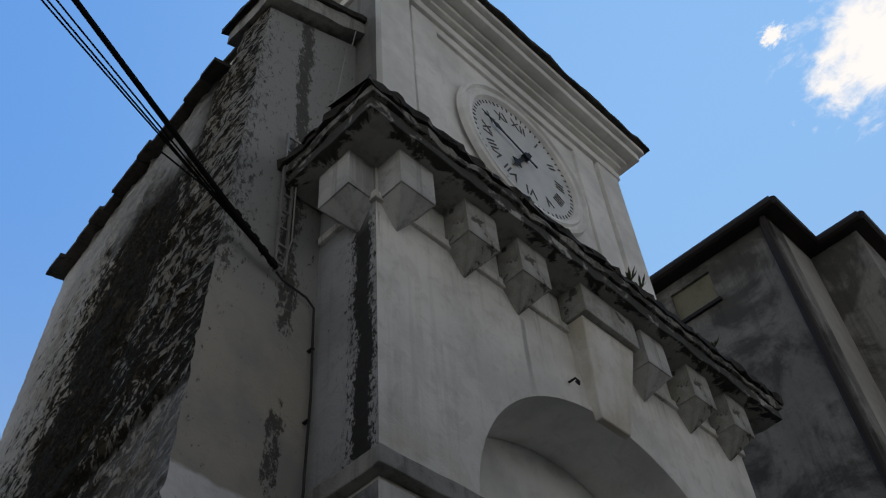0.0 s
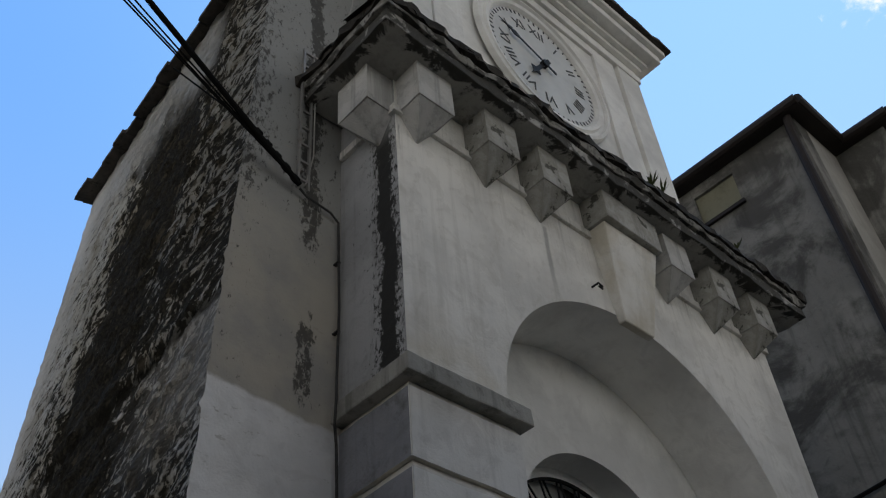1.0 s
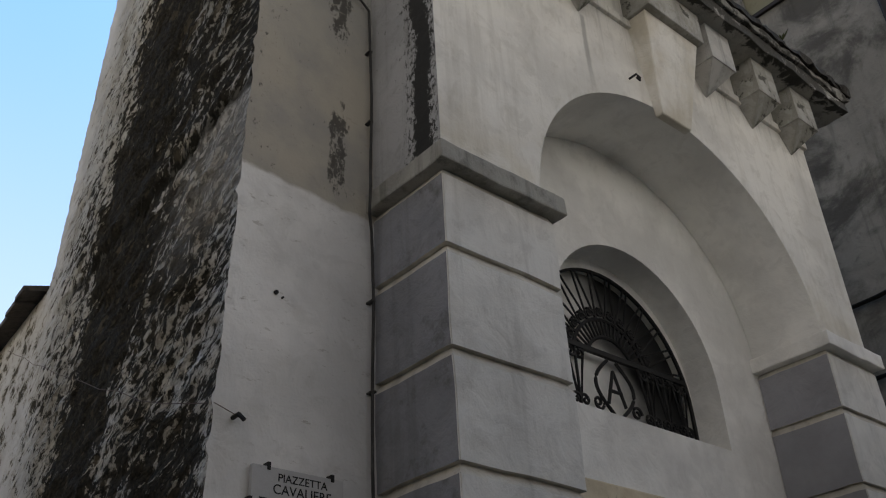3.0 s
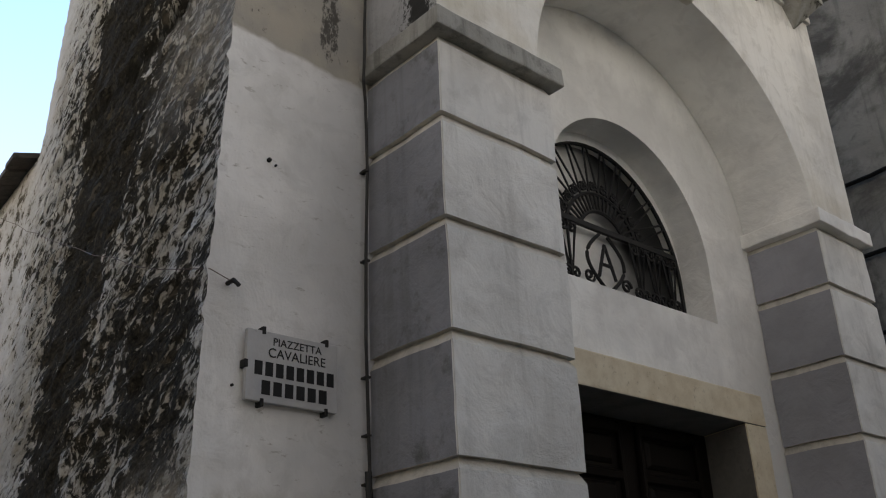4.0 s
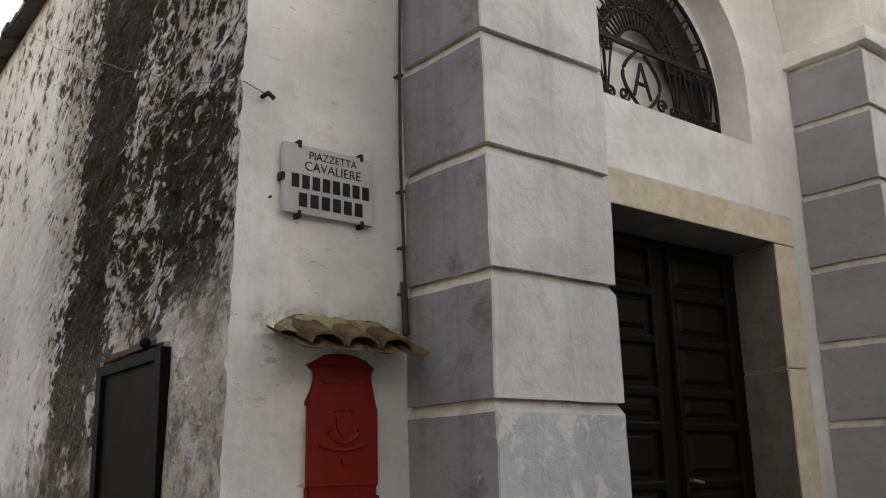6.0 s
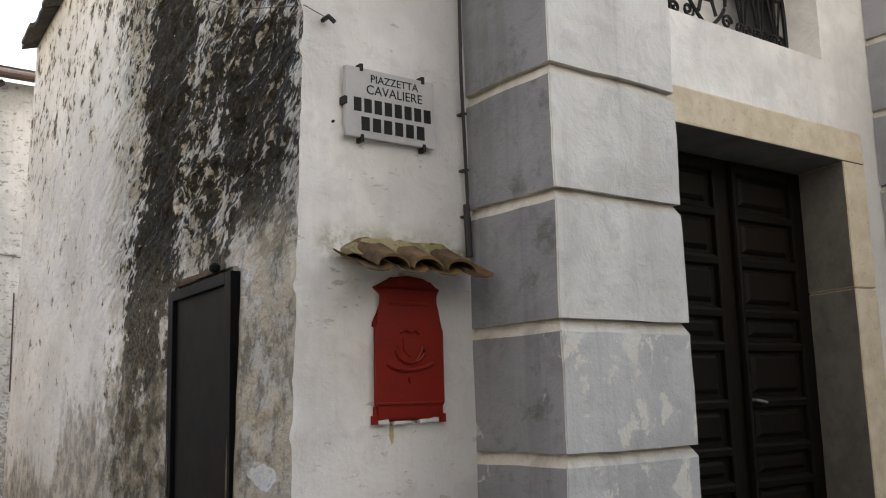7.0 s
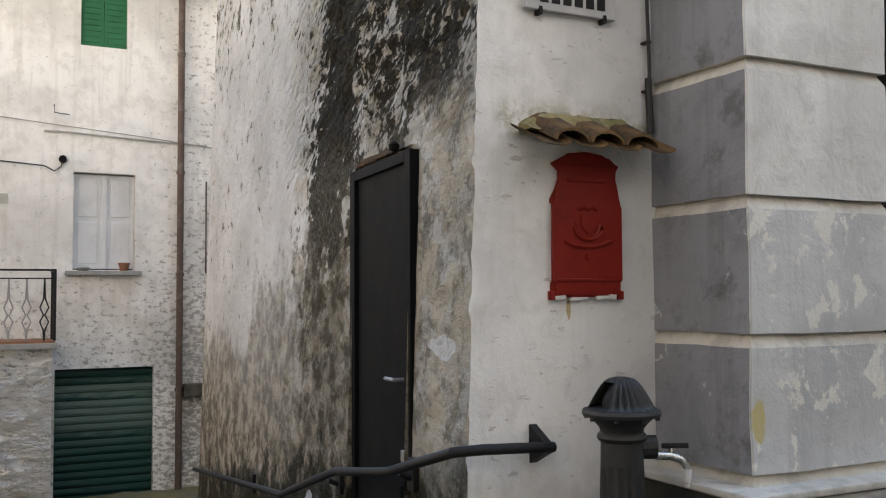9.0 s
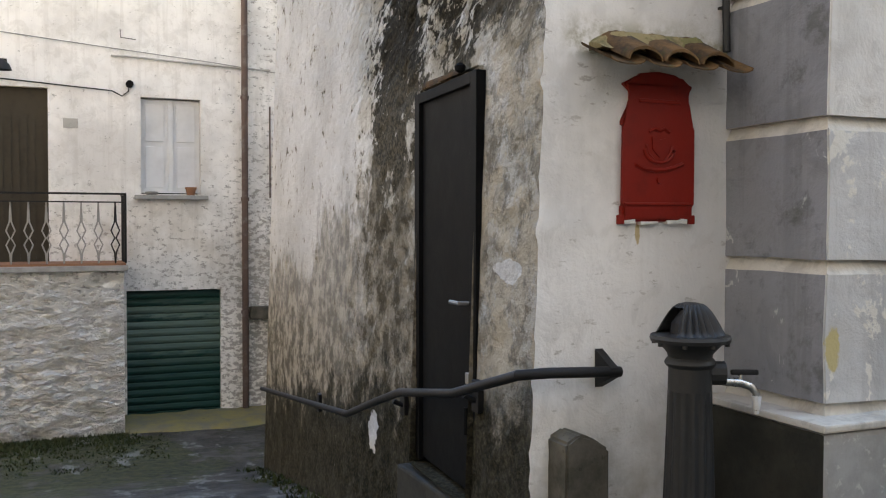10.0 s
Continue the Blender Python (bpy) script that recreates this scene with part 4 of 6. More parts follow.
def tiled_eave(name, y0, y1, z, label, mat, over=0.32):
    """A verge of half-round tiles along the rough wall, seen from below: mortar bed, flat slabs and tile ends."""
    top = thing(name, label, "roof", (0, 0, 0), kind="structure")
    jog = random.Random(8)
    y = y0
    while y < y1 - 0.02:
        yb = min(y + jog.uniform(0.24, 0.34), y1)
        bm = bmesh.new()
        a, b = [], []
        drop, out = jog.uniform(-0.012, 0.012), jog.uniform(-0.03, 0.03)
        for yy, row in ((y, a), (yb - 0.012, b)):
            x = c_x(yy, z)
            for dx, dz in ((-over + out, 0.02), (0.5, 0.24), (0.5, 0.18), (-over + out, -0.03)):
                row.append(bm.verts.new((x + dx, yy, z + dz + drop)))
        for k in range(4):
            n = (k + 1) % 4
            bm.faces.new((a[k], a[n], b[n], b[k]))
        bm.faces.new(a[::-1])
        bm.faces.new(b)
        part("eave_slab", bm, mat, top)
        y = yb
    rnd = random.Random(5)
    y = y0
    shape = None
    while y < y1 - 0.05:
        bm = bmesh.new()
        n, L = 6, 0.75
        rows = []
        for x in (0.0, L):
            for r in (0.07, 0.056):
                rows.append([bm.verts.new((x, r * math.cos(math.pi * k / n), r * math.sin(math.pi * k / n) + x * 0.24)) for k in range(n + 1)])
        for k in range(n):
            bm.faces.new((rows[0][k], rows[0][k + 1], rows[2][k + 1], rows[2][k]))
            bm.faces.new((rows[1][k], rows[3][k], rows[3][k + 1], rows[1][k + 1]))
            bm.faces.new((rows[0][k], rows[1][k], rows[1][k + 1], rows[0][k + 1]))
        if shape is None:
            ob = part("roof_tile", bm, mat, top)
            shape = ob.data
        else:
            bm.free()
            ob = new("roof_tile", shape)
            ob.parent = top
        ob.matrix_basis = pose(c_x(y, z) - over + 0.07 + rnd.uniform(-0.03, 0.03), y + 0.09, z + 0.01 + rnd.uniform(0, 0.012), 0, rnd.uniform(-1, 1), rnd.uniform(-2, 2))
        y += 0.185
    return top


tiled_eave("roof_nave", 1.2, C_END + 0.1, 9.85, "sooty clay tile eave over the rough-cast wall", ROOF_TILE, 0.18)
tiled_eave("roof_annex", C_END + 0.15, C_FAR + 0.1, 6.1, "weathered clay tile eave over the low annex", ROOF_TILE, 0.18)

# ---- clock stage ----
TY = 0.27                      # face of the clock stage
TX0, TX1 = 0.335, 4.66


def clock_stage():
    top = thing("clock_stage", "white plaster clock stage with sunk panel and moulded cornice", "tower", (0, 0, 0), kind="structure")
    z0, z1 = 8.0, 11.95
    part("wall", new_box(TX0 - 0.004, TX1 + 0.004, TY + 0.06, 3.2, z0, 12.5), BODY, top)
    # panels proud of the sunk field round the dial
    bm = bmesh.new()
    box(bm, TX0 - 0.003, 0.78, TY - 0.03, TY + 0.0595, z0, z1 + 0.1, 0.008)
    box(bm, 4.22, TX1 + 0.003, TY - 0.03, TY + 0.0595, z0, z1 + 0.1, 0.008)
    part("pilaster", bm, CLEAN, top)
    bm = bmesh.new()
    box(bm, 0.84, 1.24, TY, TY + 0.2, z0, z1, 0.008)
    box(bm, 3.72, 4.16, TY, TY + 0.2, z0, z1, 0.008)
    box(bm, 1.24, 3.72, TY, TY + 0.2, 11.78, z1, 0.008)
    box(bm, 0.78, 4.22, TY + 0.04, TY + 0.1, z0, z1)
    part("panel", bm, CLEAN, top)
    # entablature: stepped mouldings that grow outwards
    steps = [(11.95, 12.08, 0.05), (12.08, 12.2, 0.02), (12.2, 12.28, 0.09), (12.28, 12.36, 0.16), (12.36, 12.5, 0.30), (12.5, 12.6, 0.37)]
    for a, b, d in steps:
        bm = new_box(TX0 - d, TX1 + d, TY - d, 3.2 + d, a, b + 0.002, 0.012)
        part("moulding", bm, CLEAN, top)
    bm = new_box(TX0 - 0.44, TX1 + 0.44, TY - 0.44, 3.6, 12.6, 12.67, 0.01)
    bmesh.ops.subdivide_edges(bm, edges=[e for e in bm.edges if e.calc_length() > 1], cuts=40)
    roughen(bm, 0.02, 5)
    part("roof", bm, DARK_TILE, top, "dark tile edge above the cornice")
    return top


clock_stage()


def clock():
    cx, cz, r = 2.505, 10.46, 0.86
    y = TY + 0.0
    top = thing("clock", "large round tower clock with Roman numerals and dark pointers", "clock", (cx, y, cz))
    bm = bmesh.new()
    n = 64
    prof = [(r - 0.01, -0.012), (r + 0.02, -0.05), (r + 0.07, -0.06), (r + 0.09, -0.03), (r + 0.13, -0.03), (r + 0.15, -0.07), (r + 0.19, -0.06), (r + 0.21, 0.0)]
    rings = [[bm.verts.new((q * math.cos(2 * math.pi * k / n), d, q * math.sin(2 * math.pi * k / n))) for k in range(n)] for q, d in prof]
    for a, b in zip(rings, rings[1:]):
        for k in range(n):
            bm.faces.new((a[k], a[(k + 1) % n], b[(k + 1) % n], b[k]))
    part("surround", bm, CLEAN, top, "round plaster moulding", True)
    bm = bmesh.new()
    ring = [bm.verts.new((r * math.cos(2 * math.pi * k / n), -0.01, r * math.sin(2 * math.pi * k / n))) for k in range(n)]
    back = [bm.verts.new((v.co.x, 0.01, v.co.z)) for v in ring]
    bm.faces.new(ring)
    for k in range(n):
        bm.faces.new((ring[k], ring[(k + 1) % n], back[(k + 1) % n], back[k]))
    part("dial", bm, DIAL, top)
    for long, name in ((0, "minute_mark"), (1, "hour_mark")):
        w, l0 = (0.012, 0.775) if long else (0.009, 0.785)
        first = None
        for k in range(60):
            if (k % 5 == 0) != bool(long):
                continue
            if first is None:
                first = ob = part(name, new_box(-w, w, -0.0145, -0.009, l0, 0.83), BLACK, top)
            else:
                ob = new(name, first.data)
                ob.parent = top
            ob.matrix_basis = Matrix.Rotation(2 * math.pi * k / 60, 4, "Y")
    for k, word in enumerate(("XII", "I", "II", "III", "IIII", "V", "VI", "VII", "VIII", "IX", "X", "XI")):
        a = 2 * math.pi * k / 12
        m = Matrix.Translation((0.60 * math.sin(a), -0.0145, 0.60 * math.cos(a))) @ Matrix.Rotation(a, 4, "Y") @ pose(0, 0, 0, 90)
        text_mesh(word, 0.215, INK, "numeral", top, m)
    def pointer(name, length, w, ang, y):
        a = radians(ang)
        pts = [(-w * 0.6, -0.18), (w * 0.6, -0.18), (w * 0.45, 0), (w * 0.5, length * 0.55), (w * 1.5, length * 0.66), (w * 0.35, length * 0.74), (0, length), (-w * 0.35, length * 0.74), (-w * 1.5, length * 0.66), (-w * 0.5, length * 0.55), (-w * 0.45, 0)]
        q = [(x * math.cos(a) + z * math.sin(a), z * math.cos(a) - x * math.sin(a)) for x, z in pts]
        part(name, prism(bmesh.new(), q, y - 0.008, y), BLACK, top)
    pointer("minute_hand", 0.74, 0.035, MINUTE, -0.045)
    pointer("hour_hand", 0.48, 0.055, HOUR, -0.03)
    bm = bmesh.new()
    tube(bm, [(0, -0.01, 0), (0, -0.065, 0)], 0.05, 16)
    part("hub", bm, BLACK, top)


MINUTE, HOUR = -70.0, -144.0
clock()

# ---- cornice over the arch ----
def cornice():
    top = thing("cornice", "soot-stained plaster cornice with crumbling edge and dark tiles", "cornice", (0, 0, 0), kind="structure")
    x1 = END - 0.06

    def course(name, d, za, zb, mat, rough, label=""):
        bm = bmesh.new()
        box(bm, -d, x1 + d, -d, 0.62, za, zb, 0.008)
        bmesh.ops.subdivide_edges(bm, edges=[e for e in bm.edges if e.calc_length() > 2], cuts=60)
        bmesh.ops.subdivide_edges(bm, edges=[e for e in bm.edges if e.calc_length() > 0.5], cuts=8)
        roughen(bm, rough, 7)
        roughen(bm, rough * 0.6, 23)
        part(name, bm, mat, top, label)
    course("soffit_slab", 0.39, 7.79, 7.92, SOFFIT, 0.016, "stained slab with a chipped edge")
    course("fascia", 0.425, 7.92, 8.0, SOOT, 0.03, "crumbling soot-black edge")
    rnd = random.Random(3)
    shape = None
    n = 6

    def tile():
        bm = bmesh.new()
        rows = []
        for y in (0.0, 0.45):
            for r in (0.10, 0.075):
                rows.append([bm.verts.new((r * math.cos(math.pi * k / n), y, r * 0.6 * math.sin(math.pi * k / n) + y * 0.25)) for k in range(n + 1)])
        for k in range(n):
            bm.faces.new((rows[0][k], rows[2][k], rows[2][k + 1], rows[0][k + 1]))
            bm.faces.new((rows[1][k], rows[1][k + 1], rows[3][k + 1], rows[3][k]))
            bm.faces.new((rows[0][k], rows[0][k + 1], rows[1][k + 1], rows[1][k]))
        roughen(bm, 0.012, 8)
        return part("cornice_tile", bm, DARK_TILE, top)
    first = None
    x = -0.38
    while x < x1 + 0.46:
        if first is None:
            first = ob = tile()
        else:
            ob = new("cornice_tile", first.data)
            ob.parent = top
        ob.matrix_basis = pose(x, -0.42 + rnd.uniform(-0.04, 0.03), 7.99 + rnd.uniform(0, 0.02), rnd.uniform(-3, 3), rnd.uniform(-5, 5), rnd.uniform(-5, 5))
        x += 0.165
    y = -0.25
    while y < 0.6:
        ob = new("cornice_tile", first.data)
        ob.parent = top
        ob.matrix_basis = pose(-0.42 + rnd.uniform(-0.04, 0.03), y, 7.99 + rnd.uniform(0, 0.02), 0, 0, -90 + rnd.uniform(-5, 5))
        y += 0.165
    bm = new_box(-0.45, x1 + 0.45, -0.45, 0.62, 8.0, 8.075)
    bmesh.ops.subdivide_edges(bm, edges=[e for e in bm.edges if e.calc_length() > 2], cuts=90)
    bmesh.ops.subdivide_edges(bm, edges=[e for e in bm.edges if e.calc_length() > 0.5], cuts=12)
    roughen(bm, 0.03, 6)
    roughen(bm, 0.03, 17)
    part("tile_bed", bm, DARK_TILE, top, "lumpy black moss and mortar under the tiles")


cornice()


def corbel(x, y, turn, mat, label):
    """A block under the cornice that ends below in an upside-down pyramid."""
    top = thing("corbel", label, "corbel", (x, y, 7.2), "corbels under the cornice")
    top.matrix_basis = pose(x, y, 7.2, 0, 0, turn)
    w, d = 0.175, 0.25
    bm = new_box(-w, w, -d, 0.0, 0.2, 0.598, 0.006)
    roughen(bm, 0.006, 9)
    part("body", bm, mat, top)
    bm = bmesh.new()
    q = [bm.verts.new(p) for p in ((-w + 0.012, -d + 0.012, 0.2), (w - 0.012, -d + 0.012, 0.2), (w - 0.012, 0, 0.2), (-w + 0.012, 0, 0.2))]
    tip = [bm.verts.new((-0.012, -0.03, 0.0)), bm.verts.new((0.012, -0.03, 0.0)), bm.verts.new((0.012, 0.0, -0.01)), bm.verts.new((-0.012, 0.0, -0.01))]
    bm.faces.new(q)
    bm.faces.new(tip[::-1])
    for i in range(4):
        j = (i + 1) % 4
        bm.faces.new((q[i], tip[i], tip[j], q[j]))
    part("pendant", bm, mat, top)
    return top


for cxx, mt, lb in ((0.2, CORBEL, "white plaster corbel with a pointed underside"), (0.904, LICHEN, "chipped corbel with lichen-stained face"), (1.524, LICHEN, "lichen-stained plaster corbel with pointed underside"),
                    (3.195, CORBEL, "white plaster corbel with a pointed underside"), (3.91, LICHEN, "chipped corbel with lichen-stained face"), (4.57, LICHEN, "crumbling corbel at the end of the cornice")):
    corbel(cxx, 0, 0, mt, lb)
corbel(0, 0.19, -90, CORBEL, "white plaster corbel on the side of the portal")

bm = bmesh.new()
box(bm, -0.035, END - 0.03, -0.035, 0.62, 7.38, 7.46, 0.01)
tagged(link("trim", bm, WHITE), "thin plaster string moulding between the corbels", "trim", kind="structure")


def keystone():
    top = thing("keystone", "tapered plaster keystone with a lichen-stained console above", "keystone", (CX, 0, 6.6))
    bm = bmesh.new()
    f = [(-0.19, -0.06, -0.06), (0.19, -0.06, -0.06), (0.36, -0.2, 0.86), (-0.36, -0.2, 0.86)]
    a = [bm.verts.new(p) for p in f]
    b = [bm.verts.new((p[0], 0.01, p[2])) for p in f]
    bm.faces.new(a)
    bm.faces.new(b[::-1])
    for i in range(4):
        j = (i + 1) % 4
        bm.faces.new((a[i], b[i], b[j], a[j]))
    bmesh.ops.bevel(bm, geom=list(bm.edges), offset=0.008, segments=1, affect="EDGES")
    part("wedge", bm, WHITE, top)
    bm = new_box(-0.38, 0.38, -0.26, 0, 0.86, 1.195, 0.01)
    roughen(bm, 0.008, 9)
    part("console", bm, LICHEN, top, "lichen-stained block")


keystone()

# ---- doorway and lunette ----
def portal_door():
    y = BACK
    fr = thing("door_frame", "pale ochre limestone door surround, worn", "door frame", (0, 0, 0))
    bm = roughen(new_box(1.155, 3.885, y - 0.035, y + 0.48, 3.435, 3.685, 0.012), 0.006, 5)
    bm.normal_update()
    # the underside takes the darker stone, which carries its shade
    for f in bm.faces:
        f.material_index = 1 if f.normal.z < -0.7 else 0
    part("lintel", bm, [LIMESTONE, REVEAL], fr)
    for side in (-1, 1):
        for z0, z1, proud in ((2.478, 3.435, 0.03), (0.1, 2.470, 0.033)):
            bm = bmesh.new()
            plan = [(1.07, -proud), (1.365, -proud), (1.365, 0.48), (1.20, 0.48)]
            plan = [(CX + side * x, y + dy) for x, dy in plan]
            rows = [[bm.verts.new((px, py, z)) for px, py in plan] for z in (z0, z1)]
            bm.faces.new(rows[0])
            bm.faces.new(rows[1][::-1])
            for i in range(4):
                j = (i + 1) % 4
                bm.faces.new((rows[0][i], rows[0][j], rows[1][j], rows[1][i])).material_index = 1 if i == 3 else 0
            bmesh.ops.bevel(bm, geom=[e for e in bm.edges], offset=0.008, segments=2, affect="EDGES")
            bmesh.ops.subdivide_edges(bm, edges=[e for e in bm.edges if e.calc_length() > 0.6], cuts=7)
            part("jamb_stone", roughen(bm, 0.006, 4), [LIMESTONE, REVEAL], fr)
    part("threshold", new_box(1.06, 3.96, y - 0.1, y + 0.48, -0.05, 0.1, 0.012), PLINTH, fr)
    d = thing("door_1", "closed dark walnut double door with raised panels", "door", (CX, y + 0.42, 0.1), kind="structure")
    ROWS = [0.1, 0.42, 0.76, 1.14, 1.38, 1.70, 2.10, 2.34, 2.71, 3.06, 3.40]
    for x0, x1, cols in ((1.30, 2.775, ((1.42, 1.92), (2.02, 2.52))), (2.785, 3.73, ((2.84, 3.46),))):
        leaf = part("leaf", new_box(x0 - CX, x1 - CX, 0.0, 0.06, 0, 3.33, 0.004), DOOR_WOOD, d)
        for a, b in cols:
            a, b = a - CX, b - CX
            for lo, hi in zip(ROWS, ROWS[1:]):
                lo, hi = lo - 0.1, hi - 0.1
                bm = bmesh.new()
                e = 0.032
                pa, pb, za, zb = a + 0.035, b - 0.035, lo + 0.03, hi - 0.095
                rings = []
                for dx, dy in ((0.0, 0.0), (0.008, -0.012), (e, -0.03)):
                    rings.append([bm.verts.new(q) for q in ((pa + dx, dy, za + dx), (pb - dx, dy, za + dx), (pb - dx, dy, zb - dx), (pa + dx, dy, zb - dx))])
                bm.faces.new(rings[-1])
                for ra, rb in zip(rings, rings[1:]):
                    for n in range(4):
                        bm.faces.new((ra[n], ra[(n + 1) % 4], rb[(n + 1) % 4], rb[n]))
                part("door_panel", bm, DOOR_WOOD, leaf)
                # the rail over the panel: its upper edge is a sloping ledge
                bm = bmesh.new()
                prof = [(0.0, hi - 0.085), (-0.034, hi - 0.07), (-0.04, hi - 0.03), (-0.028, hi - 0.012), (0.0, hi)]
                sides = [[bm.verts.new((x, py, pz)) for py, pz in prof] for x in (a - 0.035, b + 0.035)]
                bm.faces.new(sides[0])
                bm.faces.new(sides[1][::-1])
                for n in range(5):
                    bm.faces.new((sides[0][n], sides[0][(n + 1) % 5], sides[1][(n + 1) % 5], sides[1][n]))
                part("rail", bm, DOOR_WOOD, leaf)
            for x in (a - 0.07, b + 0.035):
                part("stile", new_box(x, x + 0.035, -0.038, 0.0, 0.0, 3.3, 0.008), DOOR_WOOD, leaf)
        if x0 > 2:
            part("astragal", new_box(0.255, 0.29, -0.05, 0.0, 0.02, 3.28, 0.01), DOOR_WOOD, leaf)
            bm = bmesh.new()
            tube(bm, [(0.31, 0, 1.58), (0.31, -0.07, 1.58), (0.42, -0.075, 1.56)], 0.011, 8)
            part("door_handle", bm, GALV, leaf, "worn metal lever handle")


portal_door()


def lunette():
    y = BACK + 0.29
    half, sill, spring, rise = LUN
    top = thing("window_grille", "black wrought-iron lunette grille with rays and scrolls", "grille", (CX, y, sill))
    h0 = spring - sill

    def inside(a):
        """How far the opening reaches from the middle of the bar in a direction."""
        c, s = math.cos(a), math.sin(a)
        lo, hi = 0.0, 2.0
        for _ in range(30):
            m = (lo + hi) / 2
            x, z = m * c, HUB + m * s
            ok = abs(x) < half and (z < h0 or (x / half) ** 2 + ((z - h0) / rise) ** 2 < 1) and z > 0
            lo, hi = (m, hi) if ok else (lo, m)
        return lo
    BAR, HUB = 0.54, 0.41          # the cross bar, and the point below it from which the rays spread
    pts = [(-half, 0, 0.0)] + [(-half * math.cos(math.pi * k / 24), 0, h0 + rise * math.sin(math.pi * k / 24)) for k in range(25)] + [(half, 0, 0.0)]
    part("outer_bar", tube(bmesh.new(), pts, 0.02, 6), IRON, top)
    part("cross_bar", new_box(-half, half, -0.016, 0.016, BAR - 0.022, BAR + 0.022, 0.003), IRON, top)
    part("bottom_bar", new_box(-half, half, -0.012, 0.012, 0.02, 0.05, 0.003), IRON, top)
    for rr in (0.29, 0.44):
        a0 = math.asin((BAR - HUB) / rr)
        p = [(rr * math.cos(a0 + (math.pi - 2 * a0) * k / 20), 0, HUB + rr * math.sin(a0 + (math.pi - 2 * a0) * k / 20)) for k in range(21)]
        part("arc", tube(bmesh.new(), p, 0.016, 6), IRON, top)
    for k in range(19):
        a = math.pi * (0.14 + 0.72 * k / 18)
        part("short_ray", tube(bmesh.new(), [(r * math.cos(a), 0, HUB + r * math.sin(a)) for r in (0.29, 0.44)], 0.011, 5), IRON, top)
    for k in range(11):
        a = math.pi * (0.10 + 0.80 * k / 10)
        for da in (-0.10, 0.10):
            b = min(max(a + da, 0.14), math.pi - 0.14)
            r1 = inside(b) * 0.985
            part("ray", tube(bmesh.new(), [(0.44 * math.cos(a), 0, HUB + 0.44 * math.sin(a)), (r1 * math.cos(b), 0, HUB + r1 * math.sin(b))], 0.0095, 5), IRON, top)

    def scroll(cx, cz, r, a0, turns, name="scroll"):
        p = []
        for k in range(22):
            u = k / 21
            a = a0 + turns * 2 * math.pi * u
            q = r * (1 - 0.8 * u)
            p.append((cx + q * math.cos(a), -0.004, cz + q * math.sin(a)))
        part(name, tube(bmesh.new(), p, 0.0125, 5), IRON, top)
    for k in range(11):
        a = math.pi * (0.10 + 0.80 * k / 10)
        for side in (-1, 1):
            b = a + side * 0.09
            scroll(0.50 * math.cos(b), HUB + 0.50 * math.sin(b), 0.036, a, side * 1.2)
    for k in range(-4, 5):
        x = k * 0.21
        if abs(k) > 1:
            part("stave", tube(bmesh.new(), [(x, 0, 0.03), (x, 0, BAR)], 0.0125, 5), IRON, top)
            part("stave", tube(bmesh.new(), [(x - 0.1, 0, BAR), (x, 0, 0.03), (x + 0.1, 0, BAR)], 0.0125, 5), IRON, top)
            scroll(x - 0.05, BAR - 0.06, 0.05, 0, -1.2)
            scroll(x + 0.05, BAR - 0.06, 0.05, math.pi, 1.2)
            scroll(x - 0.05, 0.10, 0.05, 0, 1.2)
            scroll(x + 0.05, 0.10, 0.05, math.pi, -1.2)
    for sgn in (-1, 1):
        p = [(sgn * (0.05 + 0.17 * math.sin(math.pi * k / 14)), 0, 0.06 + 0.44 * k / 14) for k in range(15)]
        part("monogram_bar", tube(bmesh.new(), p, 0.015, 6), IRON, top)
        part("monogram_bar", tube(bmesh.new(), [(sgn * 0.10, 0, 0.14), (0, 0, 0.42)], 0.014, 6), IRON, top)
        scroll(sgn * 0.22, 0.12, 0.06, 0, sgn * 1.3)
    part("monogram_bar", tube(bmesh.new(), [(-0.07, 0, 0.25), (0.07, 0, 0.25)], 0.014, 6), IRON, top)
    # the pane behind, with the reflected sky painted on it
    bm = bmesh.new()
    box(bm, 1.45, 3.6, BACK + 0.36, BACK + 0.38, 4.28, 5.7)
    tagged(link("backdrop_lunette", bm, REFLECTION_PANE), "old pane with painted sky reflection behind the lunette grille", "backdrop", kind="structure")


lunette()


# ---- on the flat wall ----
def plaque():
    top = thing("street_sign", "grey marble street plaque with dark letters on iron clips", "sign", (-0.495, 0.625, 3.155))
    part("slab", roughen(new_box(-0.257, 0.257, -0.03, 0.0, -0.172, 0.172, 0.004), 0.002, 9), MARBLE, top)
    for word, size, z in (("PIAZZETTA", 0.055, 0.125), ("CAVALIERE", 0.066, 0.068)):
        text_mesh(word, size, BLACK, "lettering", top, pose(0.02, -0.0315, z, 90), 0.001)
    for count, z, h, w in ((8, -0.012, 0.068, 0.058), (6, -0.103, 0.068, 0.064)):
        for k in range(count):
            x = (k - (count - 1) / 2) * w + 0.01
            part("letter_bar", new_box(x - w * 0.36, x + w * 0.36, -0.032, -0.03, z - h / 2, z + h / 2), BLACK, top)
    for x, z in ((-0.17, 0.175), (0.19, 0.175), (-0.17, -0.175), (0.19, -0.175), (-0.26, 0.0)):
        part("clip", new_box(x - 0.009, x + 0.009, -0.036, 0.012, z - 0.02, z + 0.018, 0.003), IRON, top, "black iron clip")


plaque()


